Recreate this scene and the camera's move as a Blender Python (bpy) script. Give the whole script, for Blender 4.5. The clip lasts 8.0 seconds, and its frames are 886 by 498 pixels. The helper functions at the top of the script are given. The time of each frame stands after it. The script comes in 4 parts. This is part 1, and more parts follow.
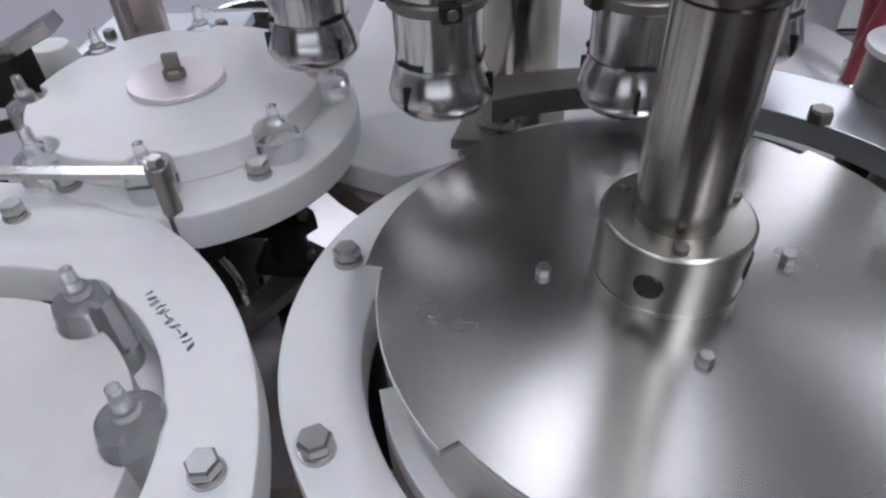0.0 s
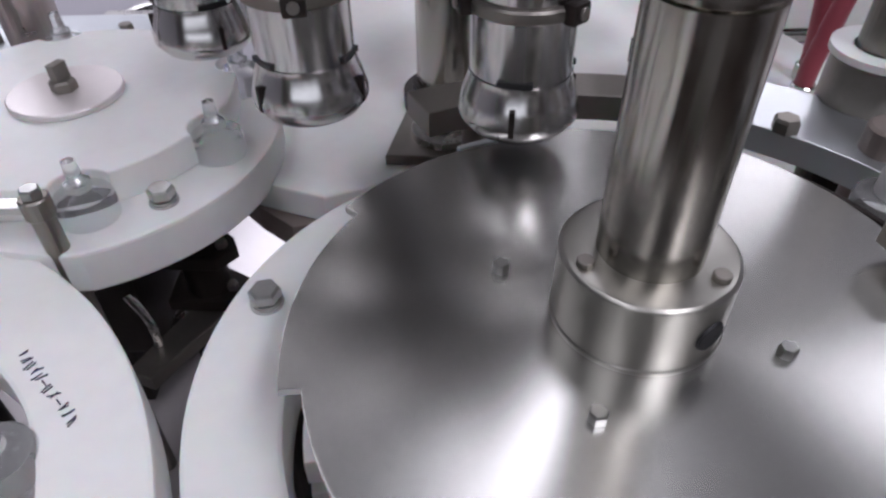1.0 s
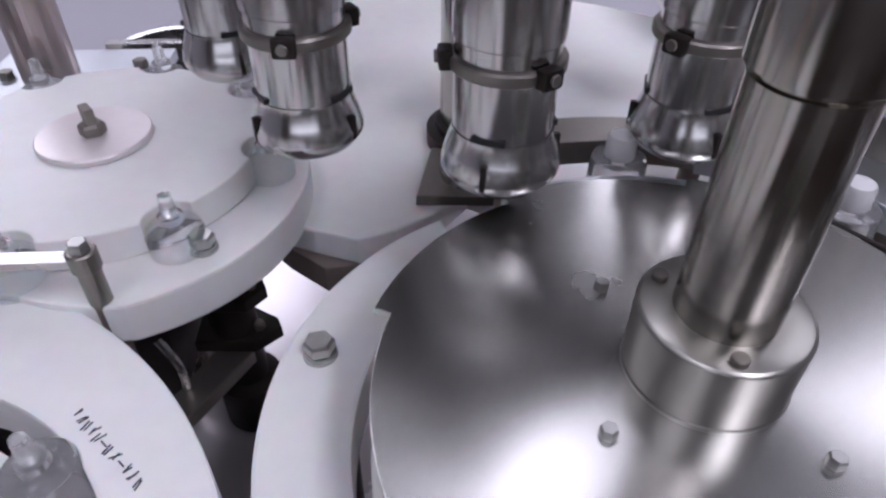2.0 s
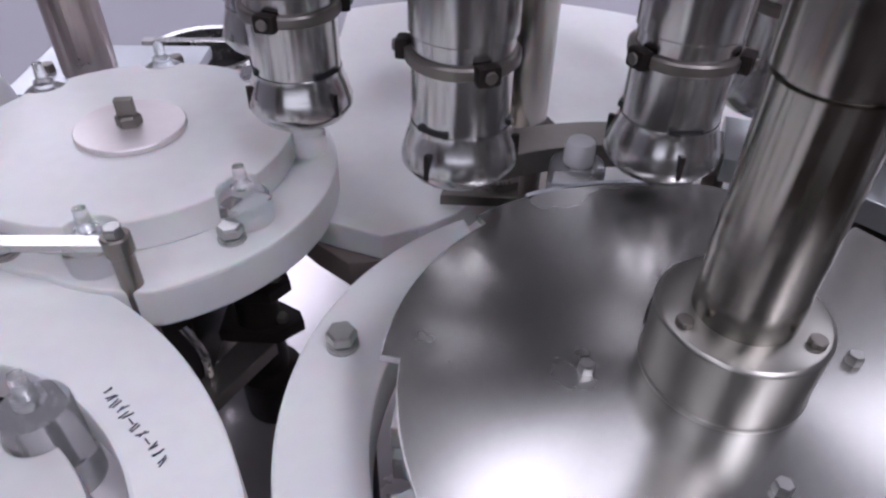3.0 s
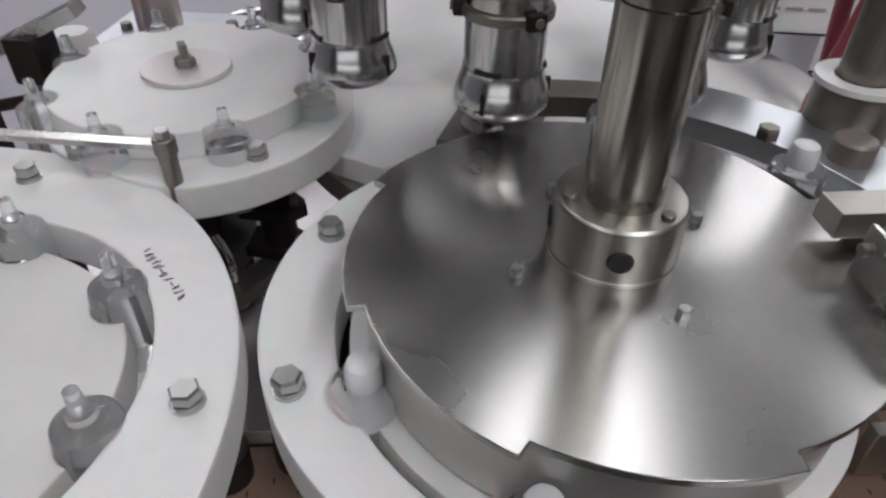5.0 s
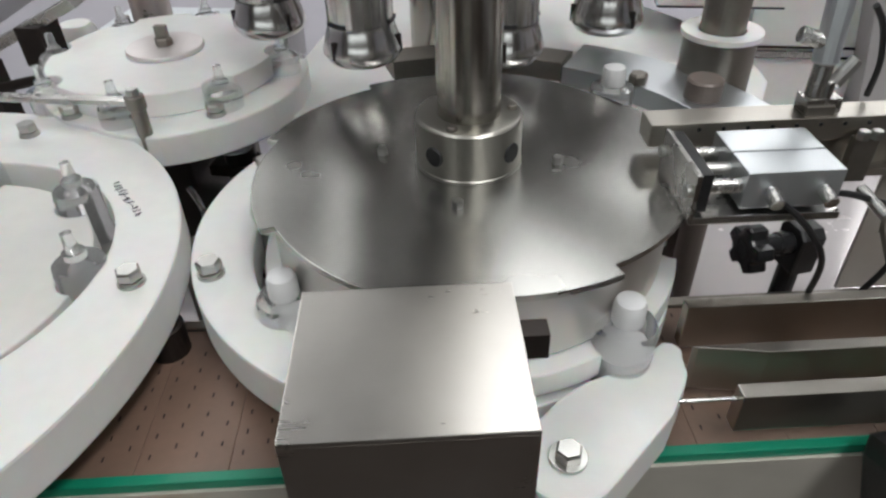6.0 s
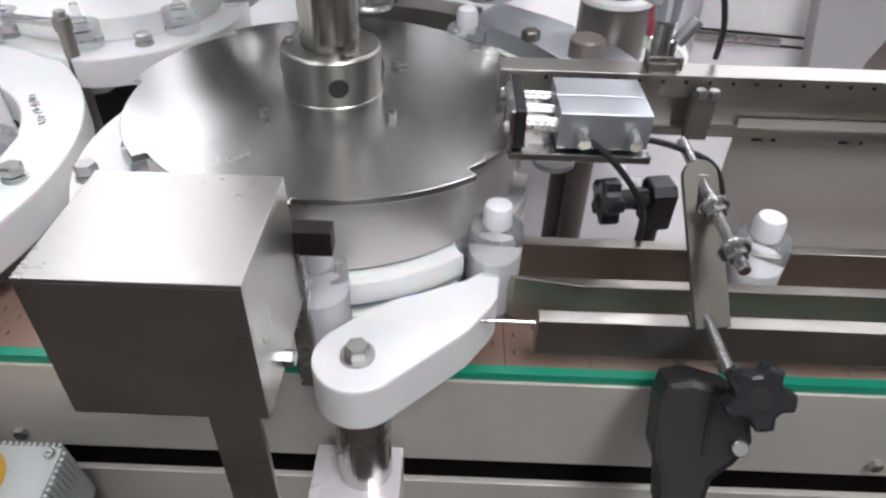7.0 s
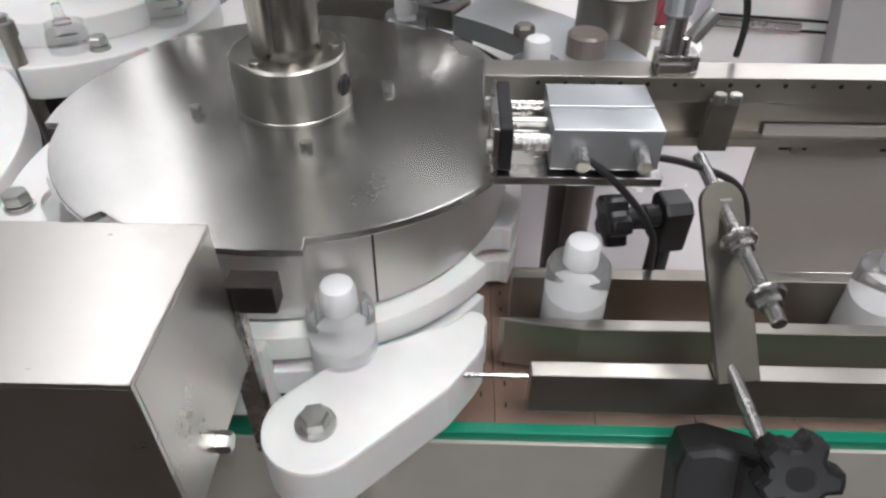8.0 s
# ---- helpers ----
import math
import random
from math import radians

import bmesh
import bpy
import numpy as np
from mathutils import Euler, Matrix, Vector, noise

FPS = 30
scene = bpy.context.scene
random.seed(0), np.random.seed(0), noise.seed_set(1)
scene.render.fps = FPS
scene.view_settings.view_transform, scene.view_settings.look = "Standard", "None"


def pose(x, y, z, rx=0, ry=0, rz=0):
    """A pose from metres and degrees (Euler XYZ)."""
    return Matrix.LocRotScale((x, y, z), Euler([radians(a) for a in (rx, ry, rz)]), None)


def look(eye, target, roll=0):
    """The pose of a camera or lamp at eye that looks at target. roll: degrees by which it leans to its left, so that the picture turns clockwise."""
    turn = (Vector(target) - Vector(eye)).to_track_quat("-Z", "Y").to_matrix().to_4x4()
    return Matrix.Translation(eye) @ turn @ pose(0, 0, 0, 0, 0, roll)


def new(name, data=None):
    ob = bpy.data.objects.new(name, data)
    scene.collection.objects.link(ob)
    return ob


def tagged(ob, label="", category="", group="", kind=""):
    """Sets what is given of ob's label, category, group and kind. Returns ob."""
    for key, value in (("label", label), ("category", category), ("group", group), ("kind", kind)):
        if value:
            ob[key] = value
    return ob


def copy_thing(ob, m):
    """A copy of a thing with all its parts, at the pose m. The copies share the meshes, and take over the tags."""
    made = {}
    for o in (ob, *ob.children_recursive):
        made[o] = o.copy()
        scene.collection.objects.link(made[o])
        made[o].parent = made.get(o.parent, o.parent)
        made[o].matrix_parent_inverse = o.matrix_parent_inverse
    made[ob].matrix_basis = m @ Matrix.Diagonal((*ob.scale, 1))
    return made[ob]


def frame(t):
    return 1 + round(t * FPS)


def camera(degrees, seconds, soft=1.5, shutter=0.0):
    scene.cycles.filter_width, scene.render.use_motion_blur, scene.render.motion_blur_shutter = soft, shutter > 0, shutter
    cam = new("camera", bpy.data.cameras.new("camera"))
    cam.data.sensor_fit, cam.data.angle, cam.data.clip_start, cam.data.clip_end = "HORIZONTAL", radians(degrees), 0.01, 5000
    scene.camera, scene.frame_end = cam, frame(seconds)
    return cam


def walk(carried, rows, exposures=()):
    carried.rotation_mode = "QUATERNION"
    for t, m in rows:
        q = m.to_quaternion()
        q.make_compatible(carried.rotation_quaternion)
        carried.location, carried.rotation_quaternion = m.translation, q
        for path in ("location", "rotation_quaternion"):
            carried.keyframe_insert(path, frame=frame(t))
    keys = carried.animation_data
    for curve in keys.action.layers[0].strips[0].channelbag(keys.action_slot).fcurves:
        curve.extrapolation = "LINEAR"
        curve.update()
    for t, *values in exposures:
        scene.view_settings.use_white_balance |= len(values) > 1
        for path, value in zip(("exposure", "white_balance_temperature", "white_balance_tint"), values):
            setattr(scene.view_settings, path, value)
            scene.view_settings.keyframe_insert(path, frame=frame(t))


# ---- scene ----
cam = camera(66.9, 8.0, soft=2.4)
PATH = [
    (0, (0.021, 0.025, 1.251), (-0.112, 1.53, -0.06), -2.8),
    (0.2, (0.027, 0.031, 1.243), (-0.034, 1.541, -0.067), -1.3),
    (0.5, (0.039, 0.042, 1.236), (0.022, 1.526, -0.105), -0.5),
    (0.7, (0.037, 0.047, 1.231), (0.047, 1.542, -0.097), -0.3),
    (1, (0.023, 0.061, 1.237), (0.051, 1.569, -0.076), -0.6),
    (1.2, (0.008, 0.067, 1.243), (0.08, 1.579, -0.064), -0.5),
    (1.5, (-0.002, 0.071, 1.246), (0.111, 1.585, -0.056), -0.1),
    (2.8, (-0.007, 0.064, 1.254), (0.071, 1.61, -0.012), 2.1),
    (3, (-0.007, 0.063, 1.249), (0.042, 1.607, -0.021), 1.2),
    (3.5, (-0.009, 0.055, 1.251), (0.011, 1.593, -0.029), 1.0),
    (4, (-0.01, 0.05, 1.253), (-0.005, 1.595, -0.016), 0.7),
    (4.2, (-0.009, 0.045, 1.256), (-0.01, 1.589, -0.015), 0.3),
    (5.5, (0.076, -0.051, 1.249), (-0.143, 1.517, 0.026), 0.5),
    (5.8, (0.099, -0.07, 1.259), (-0.156, 1.498, 0.044), -1.0),
    (6, (0.105, -0.077, 1.252), (-0.121, 1.498, 0.041), -1.6),
    (6.2, (0.111, -0.084, 1.243), (-0.071, 1.481, 0.011), -1.1),
    (6.5, (0.133, -0.088, 1.24), (-0.051, 1.458, -0.015), -0.1),
    (6.8, (0.167, -0.094, 1.244), (-0.065, 1.445, -0.012), 1.5),
    (7, (0.189, -0.097, 1.244), (-0.092, 1.439, -0.006), 1.9),
    (7.2, (0.202, -0.095, 1.242), (-0.115, 1.449, 0.011), 1.8),
    (7.5, (0.207, -0.082, 1.243), (-0.141, 1.443, -0.003), 1.1),
    (7.7, (0.201, -0.068, 1.239), (-0.144, 1.457, -0.008), 0.8),
    (8, (0.193, -0.05, 1.233), (-0.114, 1.456, -0.047), 0.1),
]
WHITE_BALANCE = [(0.0, -0.36, 5900, 16), (0.5, -0.38, 6150, 15), (1.0, -0.24, 6050, 18), (1.5, -0.22, 5850, 24), (3.5, -0.26, 5850, 24), (4.2, -0.28, 5850, 25), (5.4, -0.45, 6450, 7), (6.0, -0.12, 6450, 6), (6.5, 0.26, 5950, 15), (7.2, 0.5, 6250, 12), (8.0, 0.36, 6350, 10)]
walk(cam, [(t, look(eye, target, roll)) for t, eye, target, roll in PATH], WHITE_BALANCE)

# ---- light ----
world = bpy.data.worlds.new("room_air")
scene.world = world
world.use_nodes = True
world.node_tree.nodes["Background"].inputs[0].default_value = (0.75, 0.78, 0.9, 1)
world.node_tree.nodes["Background"].inputs[1].default_value = 0.015


def ceiling_lamp(x, y, sx, sy, power):
    data = bpy.data.lights.new("unseen_panel_light", "AREA")
    data.shape, data.size, data.size_y, data.energy = "RECTANGLE", sx, sy, power
    data.color = (1.0, 0.98, 0.99)
    lamp = new("unseen_panel_light", data)
    lamp.location = (x, y, 2.655)
    return lamp


# Positions follow reflections in the steel; the last two are added fill.
LIGHTS = [(0.33, 1.31, 0.5, 0.82, 5.2), (1.6, 1.25, 0.5, 0.5, 3), (0.95, 2.62, 0.5, 0.5, 5), (1.62, 2.7, 0.62, 0.45, 8), (-0.68, 2.36, 0.5, 0.75, 3.8), (-1.68, 2.55, 0.6, 0.8, 7.8), (-1.36, 1.6, 0.26, 0.8, 0.3), (-1.0, 0.9, 0.35, 1.3, 1.2), (-0.6, -0.65, 0.35, 1.3, 3), (0.75, -0.65, 0.35, 1.3, 19)]
for lx, ly, sx, sy, watt in LIGHTS:
    ceiling_lamp(lx, ly, sx, sy, watt)
# Area lamp in the unseen front window, added for the chuck-mouth highlights.
window_lamp = bpy.data.lights.new("unseen_window_lamp", "AREA")
window_lamp.shape, window_lamp.size, window_lamp.size_y, window_lamp.energy = "RECTANGLE", 3.0, 0.4, 6.0
window_lamp.color = (0.97, 1.0, 1.0)
new("unseen_window_lamp", window_lamp).matrix_basis = pose(-0.1, -2.42, 1.32, 90, 0, 0)

# ---- materials ----


def mat(name, color, rough=0.5, metal=0.0, noise_scale=40.0, vary=0.08, bump=0.0, bump_scale=400.0, rough_vary=0.08, **more):
    m = bpy.data.materials.new(name)
    m.use_nodes = True
    nt = m.node_tree
    b = nt.nodes["Principled BSDF"]
    b.inputs["Metallic"].default_value = metal
    for k, v in more.items():
        b.inputs[k.replace("_", " ")].default_value = v
    tc = nt.nodes.new("ShaderNodeTexCoord")
    n1 = nt.nodes.new("ShaderNodeTexNoise")
    n1.inputs["Scale"].default_value, n1.inputs["Detail"].default_value = noise_scale, 6
    n2 = nt.nodes.new("ShaderNodeTexNoise")
    n2.inputs["Scale"].default_value, n2.inputs["Detail"].default_value = noise_scale * 9, 4
    nt.links.new(tc.outputs["Object"], n1.inputs["Vector"])
    nt.links.new(tc.outputs["Object"], n2.inputs["Vector"])
    add = nt.nodes.new("ShaderNodeMath")
    add.operation = "MULTIPLY_ADD"
    add.inputs[1].default_value = 0.35
    nt.links.new(n2.outputs["Fac"], add.inputs[0])
    nt.links.new(n1.outputs["Fac"], add.inputs[2])
    mr = nt.nodes.new("ShaderNodeMapRange")
    mr.inputs["From Min"].default_value, mr.inputs["From Max"].default_value = 0.4, 0.95
    mr.inputs["To Min"].default_value, mr.inputs["To Max"].default_value = 1 - vary, 1 + vary
    nt.links.new(add.outputs[0], mr.inputs["Value"])
    mul = nt.nodes.new("ShaderNodeVectorMath")
    mul.operation = "SCALE"
    mul.inputs[0].default_value = color
    nt.links.new(mr.outputs[0], mul.inputs["Scale"])
    nt.links.new(mul.outputs[0], b.inputs["Base Color"])
    rr = nt.nodes.new("ShaderNodeMapRange")
    rr.inputs["From Min"].default_value, rr.inputs["From Max"].default_value = 0.4, 0.95
    rr.inputs["To Min"].default_value, rr.inputs["To Max"].default_value = max(0.02, rough - rough_vary), rough + rough_vary
    nt.links.new(add.outputs[0], rr.inputs["Value"])
    nt.links.new(rr.outputs[0], b.inputs["Roughness"])
    if bump:
        nb = nt.nodes.new("ShaderNodeTexNoise")
        nb.inputs["Scale"].default_value = bump_scale
        nt.links.new(tc.outputs["Object"], nb.inputs["Vector"])
        bp = nt.nodes.new("ShaderNodeBump")
        bp.inputs["Strength"].default_value, bp.inputs["Distance"].default_value = bump, 0.0006
        nt.links.new(nb.outputs["Fac"], bp.inputs["Height"])
        nt.links.new(bp.outputs["Normal"], b.inputs["Normal"])
    return m


def brushed(m, amount=0.75, axis="Z"):
    """Circular or straight brushing: stretched highlights."""
    nt = m.node_tree
    b = nt.nodes["Principled BSDF"]
    tg = nt.nodes.new("ShaderNodeTangent")
    tg.direction_type, tg.axis = "RADIAL", axis
    nt.links.new(tg.outputs[0], b.inputs["Tangent"])
    b.inputs["Anisotropic"].default_value = amount
    b.inputs["Anisotropic Rotation"].default_value = 0.25
    return m


def grain(m, stretch, amount=0.12):
    """Fine straight grinding lines: stretched noise in the gloss and the relief."""
    nt = m.node_tree
    b = nt.nodes["Principled BSDF"]
    tc = nt.nodes.new("ShaderNodeTexCoord")
    mp = nt.nodes.new("ShaderNodeMapping")
    mp.inputs["Scale"].default_value = stretch
    n = nt.nodes.new("ShaderNodeTexNoise")
    n.inputs["Scale"].default_value, n.inputs["Detail"].default_value = 1.0, 5
    nt.links.new(tc.outputs["Object"], mp.inputs["Vector"])
    nt.links.new(mp.outputs[0], n.inputs["Vector"])
    old = b.inputs["Roughness"].links[0].from_socket
    add = nt.nodes.new("ShaderNodeMath")
    add.operation = "MULTIPLY_ADD"
    add.inputs[1].default_value = amount
    nt.links.new(n.outputs["Fac"], add.inputs[0])
    nt.links.new(old, add.inputs[2])
    nt.links.new(add.outputs[0], b.inputs["Roughness"])
    bp = nt.nodes.new("ShaderNodeBump")
    bp.inputs["Strength"].default_value, bp.inputs["Distance"].default_value = 0.18, 0.0002
    nt.links.new(n.outputs["Fac"], bp.inputs["Height"])
    nt.links.new(bp.outputs[0], b.inputs["Normal"])
    return m


STEEL = mat("stainless_steel", (0.56, 0.55, 0.53), 0.26, 1.0, 30, 0.06, rough_vary=0.07)
DISC = brushed(mat("turned_stainless", (0.50, 0.495, 0.475), 0.27, 1.0, 3, 0.03, rough_vary=0.02), 0.62)
SHAFT = brushed(mat("polished_shaft", (0.42, 0.40, 0.36), 0.2, 1.0, 25, 0.06), 0.5)
SKIRT = mat("dull_rolled_skirt_steel", (0.60, 0.585, 0.56), 0.42, 0.85, 12, 0.05)
COLLAR = mat("turned_collar_steel", (0.43, 0.42, 0.38), 0.34, 1.0, 25, 0.08, bump=0.03)
HEADSTEEL = mat("chuck_steel", (0.6, 0.59, 0.58), 0.2, 1.0, 60, 0.03, rough_vary=0.02)
SHEET = grain(mat("brushed_sheet", (0.55, 0.53, 0.50), 0.26, 1.0, 18, 0.06), (25, 900, 900))
DULL = mat("dull_steel", (0.27, 0.25, 0.225), 0.42, 0.9, 40, 0.15, bump=0.1)
DARK = mat("dark_steel", (0.032, 0.025, 0.022), 0.45, 0.6, 60, 0.3, bump=0.2)
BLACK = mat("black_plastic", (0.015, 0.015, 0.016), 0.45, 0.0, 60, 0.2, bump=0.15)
WHITE = mat("white_polyethylene", (0.86, 0.86, 0.845), 0.4, 0.0, 14, 0.06, bump=0.12, bump_scale=220, Subsurface_Weight=0.25, Subsurface_Scale=0.004)
# Guide-plate plastic in a slightly greyer tone.
GREYER = mat("greyer_polyethylene", (0.73, 0.725, 0.70), 0.45, 0.0, 12, 0.08, bump=0.1, bump_scale=220, Subsurface_Weight=0.25, Subsurface_Scale=0.004)
CAP = mat("white_cap_plastic", (0.85, 0.85, 0.85), 0.35, 0.0, 90, 0.02)
GREEN = mat("green_edge_strip", (0.008, 0.24, 0.14), 0.35, 0.0, 30, 0.1)
CHAIN = mat("brown_slat_chain", (0.21, 0.135, 0.10), 0.42, 0.0, 25, 0.15, bump=0.1)
HOLE = mat("chain_slot_shadow", (0.03, 0.02, 0.018), 0.7, 0.0, 30, 0.1)
DECK = mat("satin_steel_deck", (0.80, 0.76, 0.77), 0.22, 0.3, 8, 0.05)
LILAC = mat("lilac_grey_distance", (0.40, 0.385, 0.425), 0.5, 0.0, 5, 0.06)
KNOB = mat("glossy_black_plastic", (0.02, 0.02, 0.022), 0.22, 0.0, 60, 0.2)
STRAP = mat("olive_grey_strap", (0.15, 0.14, 0.115), 0.5, 0.5, 40, 0.15, bump=0.1)
PINKSTEEL = brushed(mat("warm_brushed_tube", (0.50, 0.43, 0.41), 0.3, 0.9, 25, 0.1), 0.5)
SATIN = grain(mat("satin_ground_steel", (0.50, 0.475, 0.43), 0.28, 1.0, 20, 0.07), (15, 800, 800))
GREYPLATE = mat("grey_painted_plate", (0.42, 0.41, 0.41), 0.5, 0.0, 8, 0.06)
FRONTWALL = mat("unseen_dark_wall", (0.14, 0.12, 0.11), 0.7, 0.0, 3, 0.1)
FRAME = grain(mat("matt_steel_frame", (0.63, 0.60, 0.53), 0.36, 0.4, 9, 0.11), (12, 700, 700))
BACKPLATE = grain(mat("beige_steel_plate", (0.52, 0.49, 0.45), 0.36, 0.5, 12, 0.07), (12, 700, 700))
ALU = mat("anodised_aluminium", (0.66, 0.69, 0.71), 0.36, 0.92, 40, 0.03)
# Back light reflected by the washer is put into this pale colour.
WASHER = mat("back_lit_washer_steel", (0.80, 0.75, 0.74), 0.36, 0.6, 30, 0.06, bump=0.05)
BOLT = mat("zinc_bolt", (0.46, 0.46, 0.44), 0.34, 1.0, 120, 0.12)
INK = mat("blue_black_ink", (0.03, 0.03, 0.06), 0.6, 0.0, 90, 0.3)
WALL = mat("lilac_grey_wall", (0.62, 0.61, 0.64), 0.7, 0.0, 3, 0.04, bump=0.05)
FLOOR = mat("brown_grey_epoxy_floor", (0.05, 0.034, 0.026), 0.45, 0.0, 3, 0.06)
CEIL = mat("grey_ceiling_panel", (0.17, 0.17, 0.18), 0.8, 0.0, 3, 0.03)
GREYBOX = mat("grey_enclosure_plastic", (0.42, 0.45, 0.43), 0.45, 0.0, 40, 0.05)
RED = mat("red_button_plastic", (0.55, 0.03, 0.02), 0.3, 0.0, 40, 0.05)
YELLOW = mat("yellow_collar_plastic", (0.75, 0.42, 0.02), 0.35, 0.0, 40, 0.05)
PINKRED = mat("red_hose_rubber", (0.30, 0.06, 0.08), 0.35, 0.0, 40, 0.1)
BROWNPANEL = mat("brown_grey_panel", (0.24, 0.20, 0.18), 0.4, 0.2, 8, 0.08)
CLEAR = mat("clear_bottle_plastic", (0.96, 0.97, 0.97), 0.1, 0.0, 40, 0.01, rough_vary=0.02, IOR=1.27)
CLEAR.node_tree.nodes["Principled BSDF"].inputs["Transmission Weight"].default_value = 0.84
LAMP = bpy.data.materials.new("lamp_diffuser")
LAMP.use_nodes = True
LAMP.node_tree.nodes["Principled BSDF"].inputs["Emission Color"].default_value = (1, 0.99, 1, 1)
LAMP.node_tree.nodes["Principled BSDF"].inputs["Emission Strength"].default_value = 3.0

# ---- shapes ----
CONV = Matrix.Translation((0.159, 0.0956, 1.02)) @ Matrix.Rotation(radians(10), 4, "Z")
WHEEL = Vector((0.0795, 0.192, 0))
HUB = Vector((0.039, 0.410, 0))
LEFT = Vector((-0.189, 0.128, 0))
REAR = Vector((-0.1545, 0.363, 0))
REAR_RING = Vector((-0.150, 0.353, 0))
OMEGA = 59.0
HEADS = 10
T_PHASE = 0.5


def part(name, bm, material, parent=None, label="", smooth=False):
    me = bpy.data.meshes.new(name)
    bm.normal_update()
    bm.to_mesh(me)
    bm.free()
    me.materials.append(material)
    if smooth:
        for p in me.polygons:
            p.use_smooth = True
        me.set_sharp_from_angle(angle=radians(35))
    ob = new(name, me)
    if parent is not None:
        ob.parent = parent
    if label:
        ob["label"] = label
    return ob


def thing(name, m, label, category, group="", kind=""):
    e = new(name)
    e.empty_display_size = 0.02
    e.matrix_basis = m if isinstance(m, Matrix) else Matrix.Translation(m)
    return tagged(e, label, category, group, kind)


def box(x0, y0, z0, x1, y1, z1, bevel=0.0006, bm=None):
    b = bmesh.new()
    bmesh.ops.create_cube(b, size=1, matrix=Matrix.LocRotScale(((x0 + x1) / 2, (y0 + y1) / 2, (z0 + z1) / 2), None, (x1 - x0, y1 - y0, z1 - z0)))
    if bevel:
        bmesh.ops.bevel(b, geom=b.edges[:], offset=bevel, segments=2, profile=0.7, affect="EDGES")
    return join(bm, b)


def join(bm, b):
    if bm is None:
        return b
    me = bpy.data.meshes.new("scratch")
    b.to_mesh(me)
    b.free()
    bm.from_mesh(me)
    bpy.data.meshes.remove(me)
    return bm


def lathe(profile, n=48, m=None, bm=None, a0=0.0, a1=360.0):
    """Turn a profile of (radius, height) about z; the profile may start and end on the axis."""
    b = bmesh.new()
    full = abs(a1 - a0) >= 359.9
    cols = n if full else n + 1
    rings = []
    for r, z in profile:
        if r < 1e-7 and full:
            rings.append([b.verts.new((0, 0, z))] * cols)
        else:
            rings.append([b.verts.new((r * math.cos(radians(a0 + (a1 - a0) * i / n)), r * math.sin(radians(a0 + (a1 - a0) * i / n)), z)) for i in range(cols)])
    for ra, rb in zip(rings, rings[1:]):
        for i in range(n):
            j = (i + 1) % cols
            vs = []
            for v in (ra[i], ra[j], rb[j], rb[i]):
                if v not in vs:
                    vs.append(v)
            if len(vs) > 2:
                b.faces.new(vs)
    if m is not None:
        b.transform(m)
    bmesh.ops.recalc_face_normals(b, faces=b.faces[:])
    return join(bm, b)


def rod(p, q, r, n=16, bm=None, chamfer=0.0):
    p, q = Vector(p), Vector(q)
    h = (q - p).length
    c = min(chamfer or r * 0.12, h / 3)
    m = Matrix.Translation(p) @ (q - p).to_track_quat("Z", "Y").to_matrix().to_4x4()
    return lathe([(0, 0), (r - c, 0), (r, c), (r, h - c), (r - c, h), (0, h)], n, m, bm)


def prism(points, z0, z1, bevel=0.0012, bm=None):
    """An upright slab of the outline given, with rounded upper and lower edges."""
    b = bmesh.new()
    low = [b.verts.new((x, y, z0)) for x, y in points]
    f = b.faces.new(low)
    top = bmesh.ops.extrude_face_region(b, geom=[f])
    bmesh.ops.translate(b, verts=[v for v in top["geom"] if isinstance(v, bmesh.types.BMVert)], vec=(0, 0, z1 - z0))
    bmesh.ops.recalc_face_normals(b, faces=b.faces[:])
    if bevel:
        flat = [e for e in b.edges if abs(e.verts[0].co.z - e.verts[1].co.z) < 1e-6]
        bmesh.ops.bevel(b, geom=flat, offset=bevel, segments=2, profile=0.6, affect="EDGES")
    return join(bm, b)


def arc(cx, cy, r, a0, a1, n):
    return [(cx + r * math.cos(radians(a0 + (a1 - a0) * i / n)), cy + r * math.sin(radians(a0 + (a1 - a0) * i / n))) for i in range(n + 1)]


def tube(points, r, n=8):
    """A bent tube along a smooth line through the points."""
    P = [Vector(p) for p in points]
    line = []
    for i in range(len(P) - 1):
        a, b_, c, d = P[max(i - 1, 0)], P[i], P[i + 1], P[min(i + 2, len(P) - 1)]
        for k in range(6):
            t = k / 6
            line.append(0.5 * ((2 * b_) + (c - a) * t + (2 * a - 5 * b_ + 4 * c - d) * t * t + (3 * b_ - a - 3 * c + d) * t ** 3))
    line.append(P[-1])
    b = bmesh.new()
    rings = []
    up = Vector((0.3, 0.2, 1)).normalized()
    for i, p in enumerate(line):
        d = (line[min(i + 1, len(line) - 1)] - line[max(i - 1, 0)]).normalized()
        s = d.cross(up).normalized()
        u = s.cross(d)
        rings.append([b.verts.new(p + r * (math.cos(2 * math.pi * k / n) * s + math.sin(2 * math.pi * k / n) * u)) for k in range(n)])
    for ra, rb in zip(rings, rings[1:]):
        for k in range(n):
            b.faces.new((ra[k], ra[(k + 1) % n], rb[(k + 1) % n], rb[k]))
    b.faces.new(rings[0])
    b.faces.new(rings[-1])
    bmesh.ops.recalc_face_normals(b, faces=b.faces[:])
    return b


